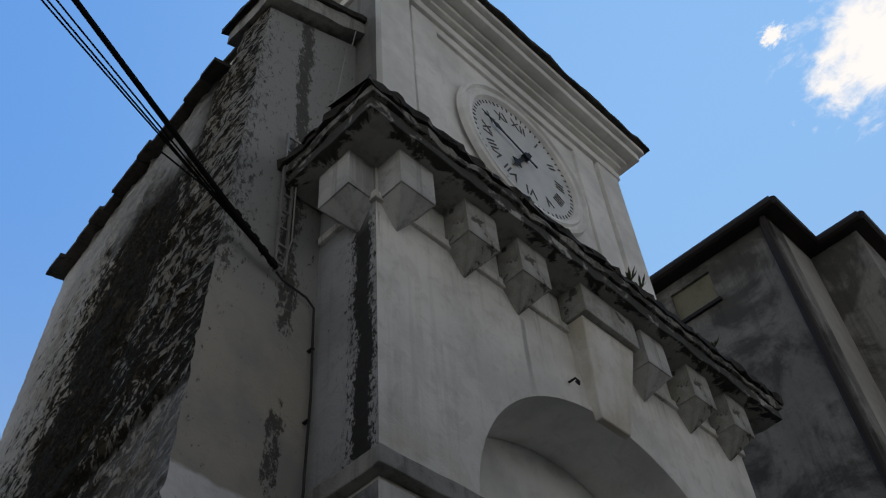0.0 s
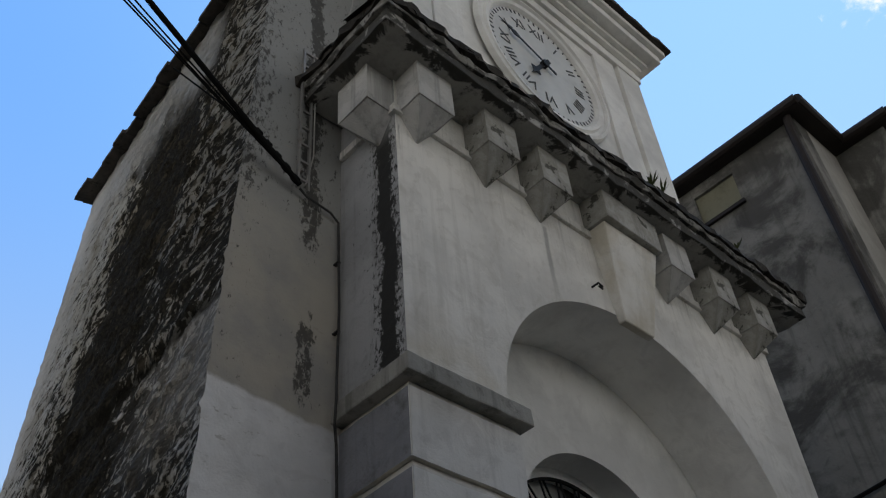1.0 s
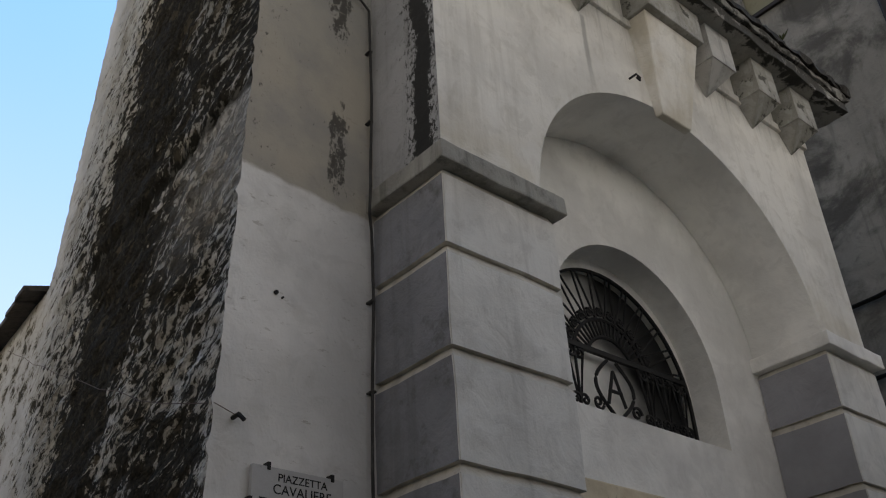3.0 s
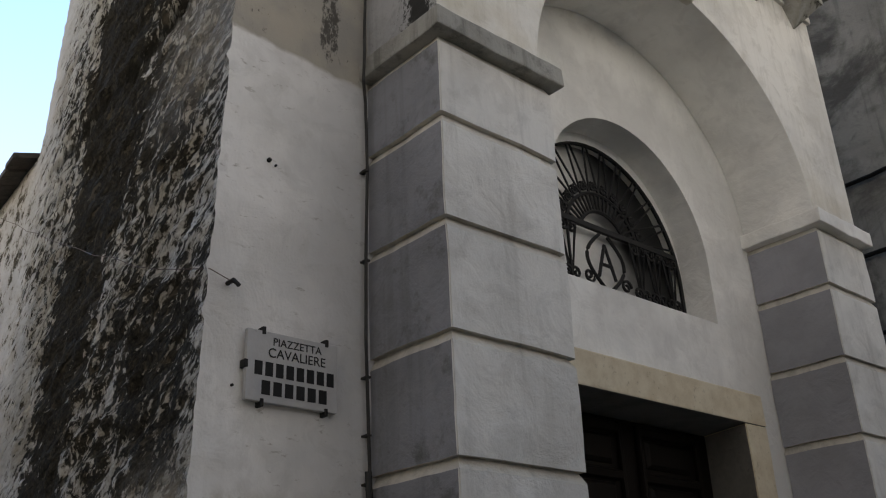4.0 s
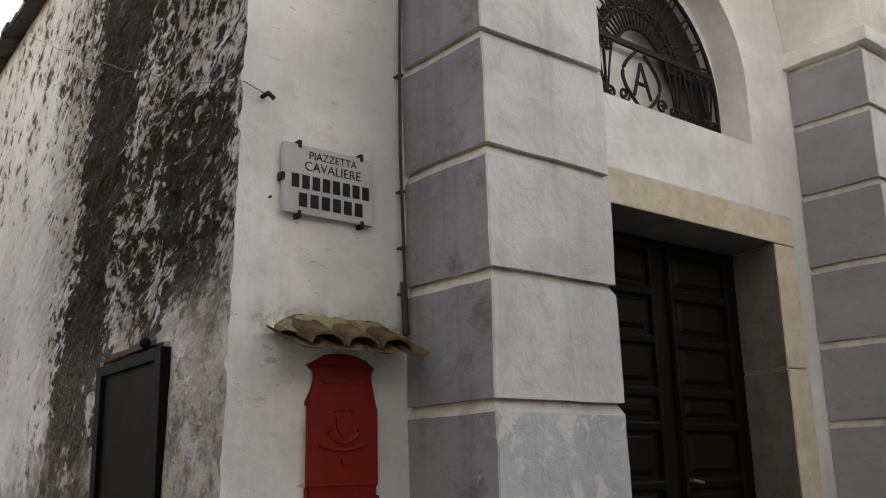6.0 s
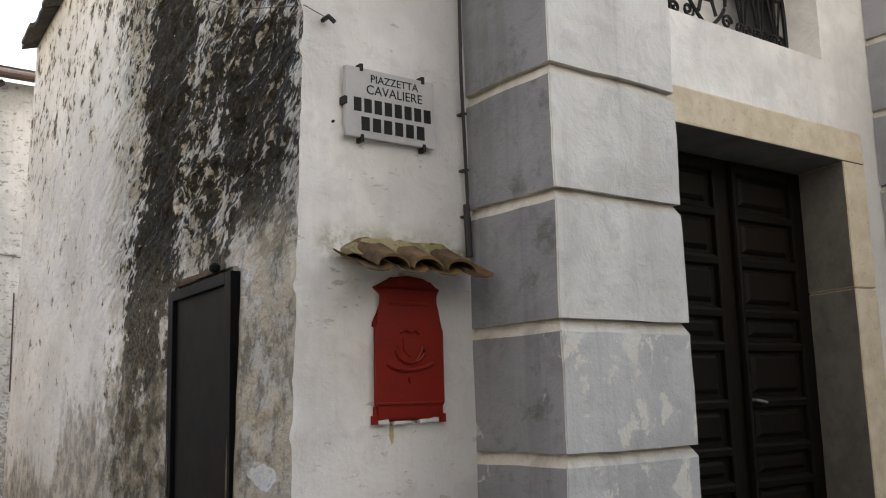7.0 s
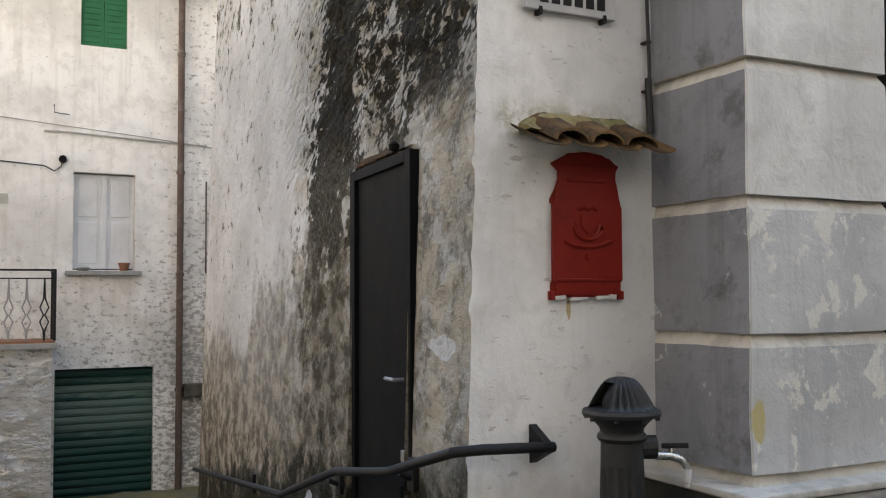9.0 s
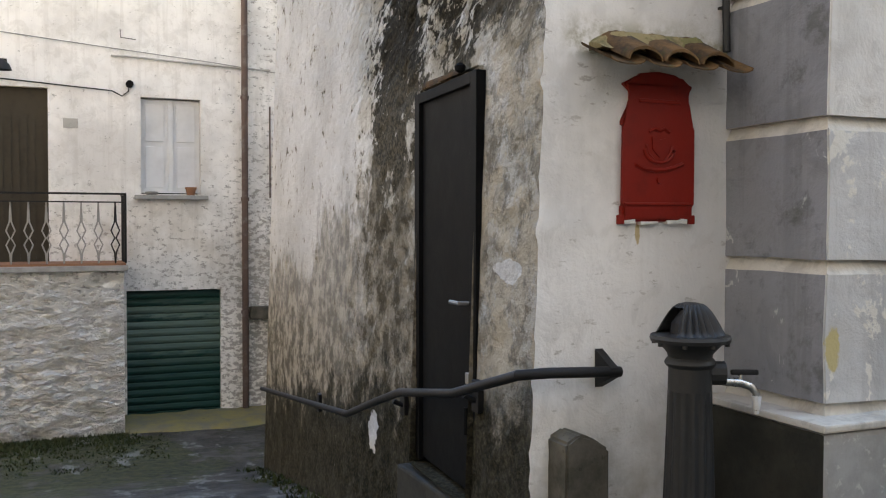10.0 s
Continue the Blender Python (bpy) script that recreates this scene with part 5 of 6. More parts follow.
def mailbox():
    cx, z0 = -0.409, 1.65
    top = thing("mailbox", "red cast-iron wall letter box with embossed crest", "mailbox", (cx, 0.64, z0))
    top.scale = (0.94, 1.0, 1.0)
    half = [(0.205, 0.0), (0.205, 0.07), (0.196, 0.075), (0.196, 0.545), (0.208, 0.55), (0.208, 0.575), (0.17, 0.66), (0.16, 0.70), (0.16, 0.75), (0.20, 0.79), (0.196, 0.80), (0.13, 0.825), (0.10, 0.86), (0.0, 0.875)]
    half = [(x, z if z < 0.08 else 0.075 + (z - 0.075) * 0.765) for x, z in half]
    poly = half + [(-x, z) for x, z in reversed(half[:-1])]
    bm = prism(bmesh.new(), poly, -0.035, 0.0)
    front = [e for e in bm.edges if all(v.co.y < -0.03 for v in e.verts)]
    bmesh.ops.bevel(bm, geom=front, offset=0.012, segments=2, affect="EDGES")
    part("body", bm, RED, top)
    part("letter_flap", new_box(-0.12, 0.12, -0.041, -0.030, 0.54, 0.558, 0.006), RED, top)
    part("base_rib", new_box(-0.2, 0.2, -0.043, -0.030, 0.075, 0.088, 0.004), RED, top)
    bm = bmesh.new()
    pts = [(0.085 * math.cos(math.pi * (1 + k / 12)), -0.038, 0.33 + 0.06 * math.sin(math.pi * (1 + k / 12))) for k in range(13)]
    tube(bm, pts, 0.009, 6)
    tube(bm, [(-0.14, -0.034, 0.262), (-0.09, -0.036, 0.242), (-0.03, -0.037, 0.236), (0.03, -0.037, 0.238), (0.09, -0.036, 0.25), (0.14, -0.034, 0.268)], 0.011, 6)
    prism(bm, [(-0.045, 0.385), (-0.042, 0.33), (0.0, 0.295), (0.042, 0.33), (0.045, 0.385), (0.0, 0.375)], -0.042, -0.030)
    tube(bm, [(-0.06, -0.034, 0.41), (-0.03, -0.036, 0.425), (0.0, -0.037, 0.415), (0.03, -0.036, 0.425), (0.06, -0.034, 0.41)], 0.009, 6)
    tube(bm, [(-0.075, -0.034, 0.35), (-0.062, -0.036, 0.31), (-0.03, -0.036, 0.28)], 0.008, 6)
    tube(bm, [(0.075, -0.034, 0.35), (0.062, -0.036, 0.31), (0.03, -0.036, 0.28)], 0.008, 6)
    part("crest", bm, RED, top, "embossed crest", True)
    bm = bmesh.new()
    for x, w, h in ((-0.165, 0.03, 0.012), (-0.05, 0.05, 0.007), (0.09, 0.04, 0.010), (0.15, 0.022, 0.016)):
        box(bm, x - w, x + w, -0.034, 0.0, -0.012, h - 0.004, 0.004)
    part("mortar", roughen(bm, 0.008, 25), WALL_MORTAR, top, "white mortar smeared along the lower edge")
    part("lock", tube(bmesh.new(), [(0, -0.030, 0.19), (0, -0.046, 0.19)], 0.016, 10), RED, top)
    for s in (-1, 1):
        part("bracket", new_box(s * 0.2 - 0.02, s * 0.2 + 0.02, -0.03, 0.0, -0.012, 0.03, 0.004), RED, top)


mailbox()


def tile_roof():
    top = thing("tile_canopy", "little canopy of mossy clay tiles over the letter box", "canopy", (-0.44, 0.63, 2.39))
    top.scale = (0.88, 1.0, 1.0)
    n = 8

    def tile(flip, r0, r1):
        bm = bmesh.new()
        rows = []
        L = 0.235
        for y in (0.0, -L):
            w = r0 if y == 0 else r1
            for t in (0.0, 0.022):
                row = []
                for k in range(n + 1):
                    a = math.pi * k / n
                    zz = (w - t) * (-0.3 if flip else 0.62) * math.sin(a)
                    row.append(bm.verts.new(((w - t * 0.3) * math.cos(a), y, zz + y * 0.42)))
                rows.append(row)
        for k in range(n):
            bm.faces.new((rows[0][k], rows[0][k + 1], rows[2][k + 1], rows[2][k]))
            bm.faces.new((rows[1][k], rows[3][k], rows[3][k + 1], rows[1][k + 1]))
            bm.faces.new((rows[2][k], rows[2][k + 1], rows[3][k + 1], rows[3][k]))
        roughen(bm, 0.006, 12)
        return bm
    x = -0.33
    for k in range(4):
        ob = part("clay_tile", tile(True, 0.108, 0.10), CLAY, top, "", True)
        ob.location = (x + 0.218 * k, -0.02, 0.05)
        if k < 3:
            ob = part("clay_tile", tile(False, 0.115, 0.10), CLAY, top, "", True)
            ob.location = (x + 0.109 + 0.218 * k, -0.01, 0.048)
    bm = bmesh.new()
    rows = []
    for k in range(28):
        x = -0.37 + 0.75 * k / 27
        slim = min(1.0, k / 4, (27 - k) / 4)
        wave = 0.022 * math.cos((x + 0.33 - 0.109) * 2 * math.pi / 0.218)
        reach = -0.125 + 0.035 * noise.noise(Vector((x * 9, 3, 0)))
        rows.append([bm.verts.new((x, yy, zz + 0.008 * noise.noise(Vector((x * 20, yy * 20, 1))))) for yy, zz in ((0.02, 0.02), (0.02, 0.06 + 0.06 * slim), (-0.035, 0.055 + 0.052 * slim), (-0.08, 0.05 + 0.03 * slim + wave), (reach, 0.03 + wave))])
    for a, b in zip(rows, rows[1:]):
        for n in range(5):
            bm.faces.new((a[n], a[(n + 1) % 5], b[(n + 1) % 5], b[n]))
    bm.faces.new(rows[0])
    bm.faces.new(rows[-1][::-1])
    part("mortar", bm, MOSS_MORTAR, top, "mossy mortar fillet")


tile_roof()


def conduit():
    top = thing("conduit", "dark cable conduit clipped to the wall, ends above tiles", "cable", (0, 0, 0))
    x, y = -0.045, 0.60
    pts = [(-0.40, 0.59, 6.80), (-0.33, 0.60, 6.77), (-0.12, 0.60, 6.74), (-0.05, 0.60, 6.68), (x, y, 6.4)] + [(x + 0.012 * math.sin(z * 2.3), y, z) for z in (5.9, 5.3)] + [(x - 0.05, y - 0.06, 5.15), (x - 0.06, y - 0.06, 4.95), (x, y, 4.85)] + [(x + 0.01 * math.sin(z * 3.1), y, z) for z in (4.4, 3.9, 3.4, 3.0, 2.75)] + [(x, y, 2.5)]
    part("pipe", tube(bmesh.new(), pts, 0.009, 8), CONDUIT, top)
    for z in (6.3, 5.7, 4.4, 3.85, 3.2, 2.9, 2.66):
        part("clip", new_box(x - 0.014, x + 0.014, y - 0.012, 0.645, z - 0.006, z + 0.006, 0.002), CONDUIT, top)
    part("sleeve", tube(bmesh.new(), [(x, y, 2.72), (x + 0.005, y - 0.005, 2.45)], 0.018, 10), CAST, top, "grey metal sleeve")


conduit()


THIN = [(0.0626, 0.5269, 0.8476), (0.0665, 0.5242, 0.849), (0.0729, 0.5198, 0.8512)]


def cables():
    start = Vector((-0.42, 0.56, 6.80))
    top = thing("overhead_cable", "thick black overhead cable bundle anchored to the wall", "cable", tuple(start))
    eye = Vector((-2.92, -3.17, 1.99))
    a = Vector((0.0857, 0.5107, 0.8554))
    far = start + (eye + a * 6.5 - start) * 2.4
    sag = [start.lerp(far, k / 16) - start - Vector((0, 0, 0.04 * math.sin(math.pi * k / 16))) for k in range(17)]
    part("main_cable", tube(bmesh.new(), sag, 0.021, 8), CABLE, top)
    for way in THIN:
        end = start + (eye + Vector(way) * 6.5 - start) * 2.4
        p = [start.lerp(end, k / 16) - start - Vector((0, 0, 0.04 * math.sin(math.pi * k / 16))) for k in range(17)]
        part("thin_cable", tube(bmesh.new(), p, 0.007, 6), CABLE, top)
    part("thin_cable", tube(bmesh.new(), [(0, 0, 0.0), (-0.5, 0.15, 0.55), (-0.9, 0.4, 1.0)], 0.007, 6), CABLE, top)
    for k in range(5):
        p = start.lerp(far, 0.006 + 0.02 * k) - start
        part("tie", tube(bmesh.new(), [p, p + Vector((-0.03, 0.01, 0.04))], 0.028, 8), CABLE, top)
    rack = thing("cable_bracket", "rusty ladder-like steel bracket fixed upright on the wall", "bracket", (-0.38, 0.62, 6.8))
    for x in (-0.045, 0.045):
        part("rail", new_box(x - 0.008, x + 0.008, -0.05, -0.02, 0, 1.65, 0.002), GALV, rack)
    for k in range(9):
        part("rung", new_box(-0.045, 0.045, -0.045, -0.025, 0.08 + 0.19 * k, 0.1 + 0.19 * k, 0.002), GALV, rack)
    for z in (0.2, 1.4):
        part("stay", new_box(-0.01, 0.01, -0.03, 0.03, z, z + 0.03), GALV, rack)
    part("arm", tube(bmesh.new(), [(0, -0.03, 1.62), (0.2, -0.12, 1.5)], 0.012, 6), GALV, rack)
    w = thing("loose_wire", "thin pale wire hanging from the coping", "wire", (0, 0, 0))
    part("strand", tube(bmesh.new(), [(0.15, 0.56, 10.5), (0.0, 0.5, 9.4), (-0.15, 0.52, 8.6), (-0.32, 0.56, 8.1), (-0.3, 0.58, 7.2), (-0.36, 0.58, 6.85)], 0.006, 6), WIRE, w)
    part("strand", tube(bmesh.new(), [(0.2, 0.56, 10.5), (0.22, 0.5, 10.9), (0.24, 0.55, 11.3)], 0.006, 6), WIRE, w)
    h = thing("wall_hook", "small iron hook with a thin wire", "hook", (-0.85, 0.64, 3.54))
    part("hook", tube(bmesh.new(), [(0, 0.02, 0), (0, -0.06, 0), (0.02, -0.08, -0.03)], 0.012, 6), IRON, h)
    p = [Vector((0, -0.04, 0)), Vector((-0.10, -0.01, 0.05))]
    for k in range(1, 13):
        y = 0.72 + 4.7 * k / 12
        z = 3.56 + 2.25 * k / 12 - 0.05 * math.sin(math.pi * k / 12) + 0.012 * math.sin(k * 2.6)
        p.append(Vector((c_x(y, z) - 0.07 + 0.85, y - 0.64, z - 3.54)))
    part("wire", tube(bmesh.new(), p, 0.0026, 5), PIPE_BROWN, h, "thin slack wire")
    k = thing("iron_hook", "small black iron hook beside the keystone", "hook", (2.05, 0.0, 6.78))
    part("shank", tube(bmesh.new(), [(0, 0.02, 0), (0, -0.07, 0), (0.03, -0.08, -0.03), (0.02, -0.08, -0.06), (-0.02, -0.08, -0.05)], 0.01, 6), IRON, k)


cables()


def coping():
    top = thing("coping", "plaster coping with a dark eroded underside, rising to the tower", "coping", (0, 0, 0), kind="structure")
    bm = bmesh.new()
    a = [(-0.80, 10.32), (0.36, 10.92), (0.36, 11.16), (-0.80, 10.56)]
    prism(bm, a, 0.5, 1.25)
    bmesh.ops.subdivide_edges(bm, edges=[e for e in bm.edges if e.calc_length() > 0.5], cuts=10)
    roughen(bm, 0.015, 6)
    part("moulding", bm, IMPOST, top)
    bm = prism(bmesh.new(), [(-0.86, 10.53), (0.36, 11.16), (0.36, 11.24), (-0.86, 10.61)], 0.46, 1.3)
    bmesh.ops.subdivide_edges(bm, edges=[e for e in bm.edges if e.calc_length() > 0.5], cuts=10)
    roughen(bm, 0.02, 8)
    part("tile_edge", bm, DARK_TILE, top)


coping()


def small_marks():
    # solid black stubs; the dark of each drill hole is in their colour
    for x, z, r in ((-0.65, 4.28, 0.012), (-0.61, 4.26, 0.006), (-0.80, 3.05, 0.007)):
        hole = thing("plug_hole", "small dark drill hole in the whitewash", "hole", (x, 0.634, z))
        part("rim", tube(bmesh.new(), [(0, -0.006, 0), (0, 0.02, 0)], r, 8), BLACK, hole)
    rnd = random.Random(4)
    for x, z in ((2.9, 8.25), (3.05, 8.24), (4.3, 8.25)):
        w = thing("cornice_weed", "small green weed growing on the cornice", "plant", (x, -0.36, z))
        bm = bmesh.new()
        for _ in range(26):
            a, l = rnd.uniform(0, 6.28), rnd.uniform(0.05, 0.15)
            q = Vector((math.cos(a) * l * 0.7, math.sin(a) * l * 0.7, l))
            s = Vector((-math.sin(a), math.cos(a), 0)) * 0.012
            bm.faces.new([bm.verts.new(p) for p in (s * 0.4, q * 0.6 + s, q, q * 0.6 - s, -s * 0.4)])
        part("leaves", bm, WEED, w)


small_marks()


# ---- steel door in the rough wall ----
def steel_door():
    y0, y1, z0, z1 = 1.37, 2.36, 0.2, 2.44
    top = thing("door_2", "plain anthracite steel door, closed, with lever handle", "door", (c_x(1.9, 1.3), 1.9, 0.2), kind="structure")
    ang = math.degrees(math.atan(0.065))
    top.matrix_basis = pose(c_x(1.865, 1.3) + 0.02, 1.865, 0.2, 0, 0, -ang)
    h = 2.22
    part("leaf", new_box(-0.015, 0.03, -0.44, 0.44, 0.02, h - 0.06, 0.003), DOOR_METAL, top)
    for a, b in ((-0.53, -0.44), (0.44, 0.53)):
        part("frame_post", new_box(-0.04, 0.09, a, b, 0, h, 0.004), DOOR_METAL, top)
    part("frame_head", new_box(-0.04, 0.09, -0.44, 0.44, h - 0.06, h, 0.004), DOOR_METAL, top)
    bm = bmesh.new()
    tube(bm, [(0.0, -0.36, 1.02), (-0.07, -0.36, 1.02), (-0.075, -0.24, 1.02)], 0.011, 8)
    part("door_handle", bm, GALV, top, "grey lever handle")
    part("latch", new_box(-0.045, 0.0, -0.44, -0.39, 0.60, 0.66, 0.004), GALV, top)
    for z in (0.35,):
        part("hinge", tube(bmesh.new(), [(-0.065, -0.47, z), (-0.065, -0.47, z + 0.14)], 0.014, 8), DOOR_METAL, top)
    lin = thing("door_lintel", "ochre-stained mortar bed above the steel door", "lintel", (c_x(1.865, 2.45), 1.865, 2.45))
    part("mortar", roughen(new_box(-0.01, 0.3, -0.5, 0.46, -0.01, 0.04, 0.015), 0.015, 9), CLAY, lin)
    cap = thing("door_bolt", "dark iron knob above the steel door", "bolt", (c_x(1.5, 2.5) - 0.035, 1.62, 2.475))
    part("knob", lathe(bmesh.new(), [(0.012, -0.03), (0.028, -0.02), (0.03, 0.006), (0.012, 0.022)], 12), CABLE, cap)
    st = thing("door_step", "dark mossy stone step below the steel door", "step", (c_x(1.865, 0.1), 1.865, 0))
    part("stone", roughen(new_box(-0.035, 0.3, -0.55, 0.6, -0.5, 0.15, 0.02), 0.012, 7), DAMP_DARK, st)


steel_door()


def handrail():
    top = thing("handrail", "black iron handrail fixed to the wall, following the slope", "handrail", (0, 0, 0))
    pts = [(-0.66, 0.53, 0.985), (-1.02, 0.53, 1.0), (-1.14, 0.58, 0.99), (-1.16, 1.25, 0.80), (-1.13, 2.1, 0.66), (-1.10, 2.6, 0.52), (-1.03, 3.5, 0.26), (-0.75, 7.9, -0.30)]
    part("rail", tube(bmesh.new(), pts, 0.024, 10), IRON, top, "", True)
    bm = bmesh.new()
    q = [(-0.70, 0.645, 1.075), (-0.70, 0.645, 0.90), (-0.70, 0.51, 0.965), (-0.70, 0.51, 1.005)]
    a = [bm.verts.new((p[0] - 0.02, p[1], p[2])) for p in q]
    b = [bm.verts.new((p[0] + 0.02, p[1], p[2])) for p in q]
    bm.faces.new(a)
    bm.faces.new(b[::-1])
    for i in range(4):
        bm.faces.new((a[i], a[(i + 1) % 4], b[(i + 1) % 4], b[i]))
    part("wall_bracket", bm, IRON, top)
    for y, z in ((1.28, 0.79), (2.55, 0.53), (5.2, 0.04)):
        bm = bmesh.new()
        x = c_x(y, z)
        tube(bm, [(x + 0.02, y, z - 0.06), (x - 0.09, y, z - 0.01)], 0.016, 8)
        box(bm, x - 0.03, x + 0.01, y - 0.04, y + 0.04, z - 0.1, z + 0.06, 0.004)
        part("wall_bracket", bm, IRON, top)


handrail()


def fountain():
    cx, cy = -0.535, 0.20
    top = thing("drinking_fountain", "dark grey cast-iron street fountain with fluted post and tap", "fountain", (cx, cy, 0.0))
    top.scale = (0.85, 0.85, 1.0)
    part("base", lathe(bmesh.new(), [(0.18, 0.0), (0.18, 0.06), (0.165, 0.09), (0.15, 0.12), (0.148, 0.16)], 32), CAST, top, "", True)
    part("post", lathe(bmesh.new(), [(0.14, 0.16), (0.135, 0.25), (0.108, 0.9), (0.106, 0.95)], 96, 0, 0, 0.12, 14, (0, 2)), CAST, top, "fluted tapering post", True)
    part("neck", lathe(bmesh.new(), [(0.106, 0.95), (0.104, 1.045), (0.116, 1.052), (0.124, 1.064), (0.118, 1.078), (0.106, 1.088), (0.110, 1.104), (0.130, 1.124), (0.150, 1.14), (0.168, 1.152)], 40), CAST, top, "", True)
    part("rim", lathe(bmesh.new(), [(0.165, 1.15), (0.19, 1.153), (0.196, 1.167), (0.19, 1.181), (0.15, 1.185)], 40), CAST, top, "", True)
    prof = [(0.166, 1.184), (0.160, 1.196), (0.150, 1.21), (0.139, 1.228), (0.127, 1.245), (0.115, 1.262), (0.101, 1.279), (0.084, 1.296), (0.062, 1.309), (0.032, 1.315), (0.004, 1.316)]
    bm = lathe(bmesh.new(), prof, 144, 0, 0, 0.15, 24, (1, 7))
    gone = [f for f in bm.faces if 1.19 < f.calc_center_median().z < 1.296 and abs(math.degrees(math.atan2(f.calc_center_median().y, f.calc_center_median().x)) % 360 - 176) < 32]
    bmesh.ops.delete(bm, geom=gone, context="FACES")
    part("dome", bm, CAST, top, "ribbed conical cap with an opening", True)
    # added black filler that stands for the dark inside the cap
    part("cap_dark_filler", lathe(bmesh.new(), [(0.10, 1.17), (0.09, 1.23), (0.05, 1.28)], 20), BLACK, top)
    for k in range(8):
        a = 2 * math.pi * k / 8
        part("rivet", lathe(bmesh.new(), [(0.012, -0.012), (0.012, 0.006), (0.004, 0.012)], 8), CAST, top).matrix_basis = Matrix.Translation((0.175 * math.cos(a), 0.175 * math.sin(a), 1.15))
    boss = part("tap_boss", tube(bmesh.new(), [(0.0, 0, 0), (0.17, 0, 0)], 0.05, 12), CAST, top)
    boss.matrix_basis = pose(0, 0, 1.02, 0, 0, -22)
    tap = part("tap", tube(bmesh.new(), [(0.16, 0, 0), (0.25, 0, -0.005), (0.30, 0, -0.02), (0.325, 0, -0.05), (0.328, 0, -0.12)], [0.018, 0.018, 0.018, 0.019, 0.016], 10), CHROME, top, "worn chrome tap", True)
    tap.matrix_basis = pose(0, 0, 0.985, 0, 0, -22)
    part("lever", new_box(0.20, 0.335, -0.014, 0.014, 0.028, 0.05, 0.008), IRON, tap, "black lever")
    part("stem", tube(bmesh.new(), [(0.25, 0, 0.0), (0.25, 0, 0.035)], 0.012, 8), CHROME, tap)
    part("nozzle", tube(bmesh.new(), [(0.328, 0, -0.06), (0.328, 0, -0.10), (0.328, 0, -0.135)], [0.024, 0.02, 0.012], 10), WHITE_WOOD, tap, "white plastic nozzle")


fountain()


def plinth():
    bm = roughen(new_box(-0.13, END, -0.13, 0.64, -0.2, 0.80, 0.025), 0.006, 4)
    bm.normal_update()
    # left side: damp stone, its colour also dark for the weak light low down
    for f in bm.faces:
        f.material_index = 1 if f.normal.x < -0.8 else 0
    ob = tagged(link("plinth", bm, [PLINTH, DAMP_DARK]), "grey stone plinth with worn pale top under the pier", "plinth")
    bm = new_box(-0.14, 0.9, -0.14, 0.64, 0.801, 0.835, 0.01)
    part("cap", roughen(bm, 0.006, 9), JOINT, ob, "pale mortar cap")
    # the doorway stays free
    st = thing("stone_block", "old grey stone block with rounded top against the wall", "stone", (-0.83, 0.5, 0.0))
    bm = bmesh.new()
    poly = [(-0.13, -0.1), (0.09, -0.1), (0.09, 0.655), (0.06, 0.675), (0.0, 0.715), (-0.06, 0.735), (-0.13, 0.70)]
    prism(bm, poly, -0.02, 0.15)
    bmesh.ops.bevel(bm, geom=list(bm.edges), offset=0.012, segments=2, affect="EDGES")
    roughen(bm, 0.008, 8)
    part("stone", bm, MOSSY, st)


plinth()


# ---- the white house across the lane ----
HY = 13.0


def garage_slats(d):
    z = 0.0
    first = None
    while z < 2.0:
        if first is None:
            bm = bmesh.new()
            prof = [(0.0, 0.0), (-0.02, 0.02), (-0.026, 0.06), (-0.016, 0.105), (0.0, 0.124)]
            a = [bm.verts.new((-0.755, y, zz)) for y, zz in prof]
            b = [bm.verts.new((0.755, y, zz)) for y, zz in prof]
            for i in range(len(a) - 1):
                bm.faces.new((a[i], b[i], b[i + 1], a[i + 1]))
            first = ob = part("slat", bm, GARAGE_GREEN, d)
        else:
            ob = new("slat", first.data)
            ob.parent = d
        ob.location = (0, 0, z)
        z += 0.125


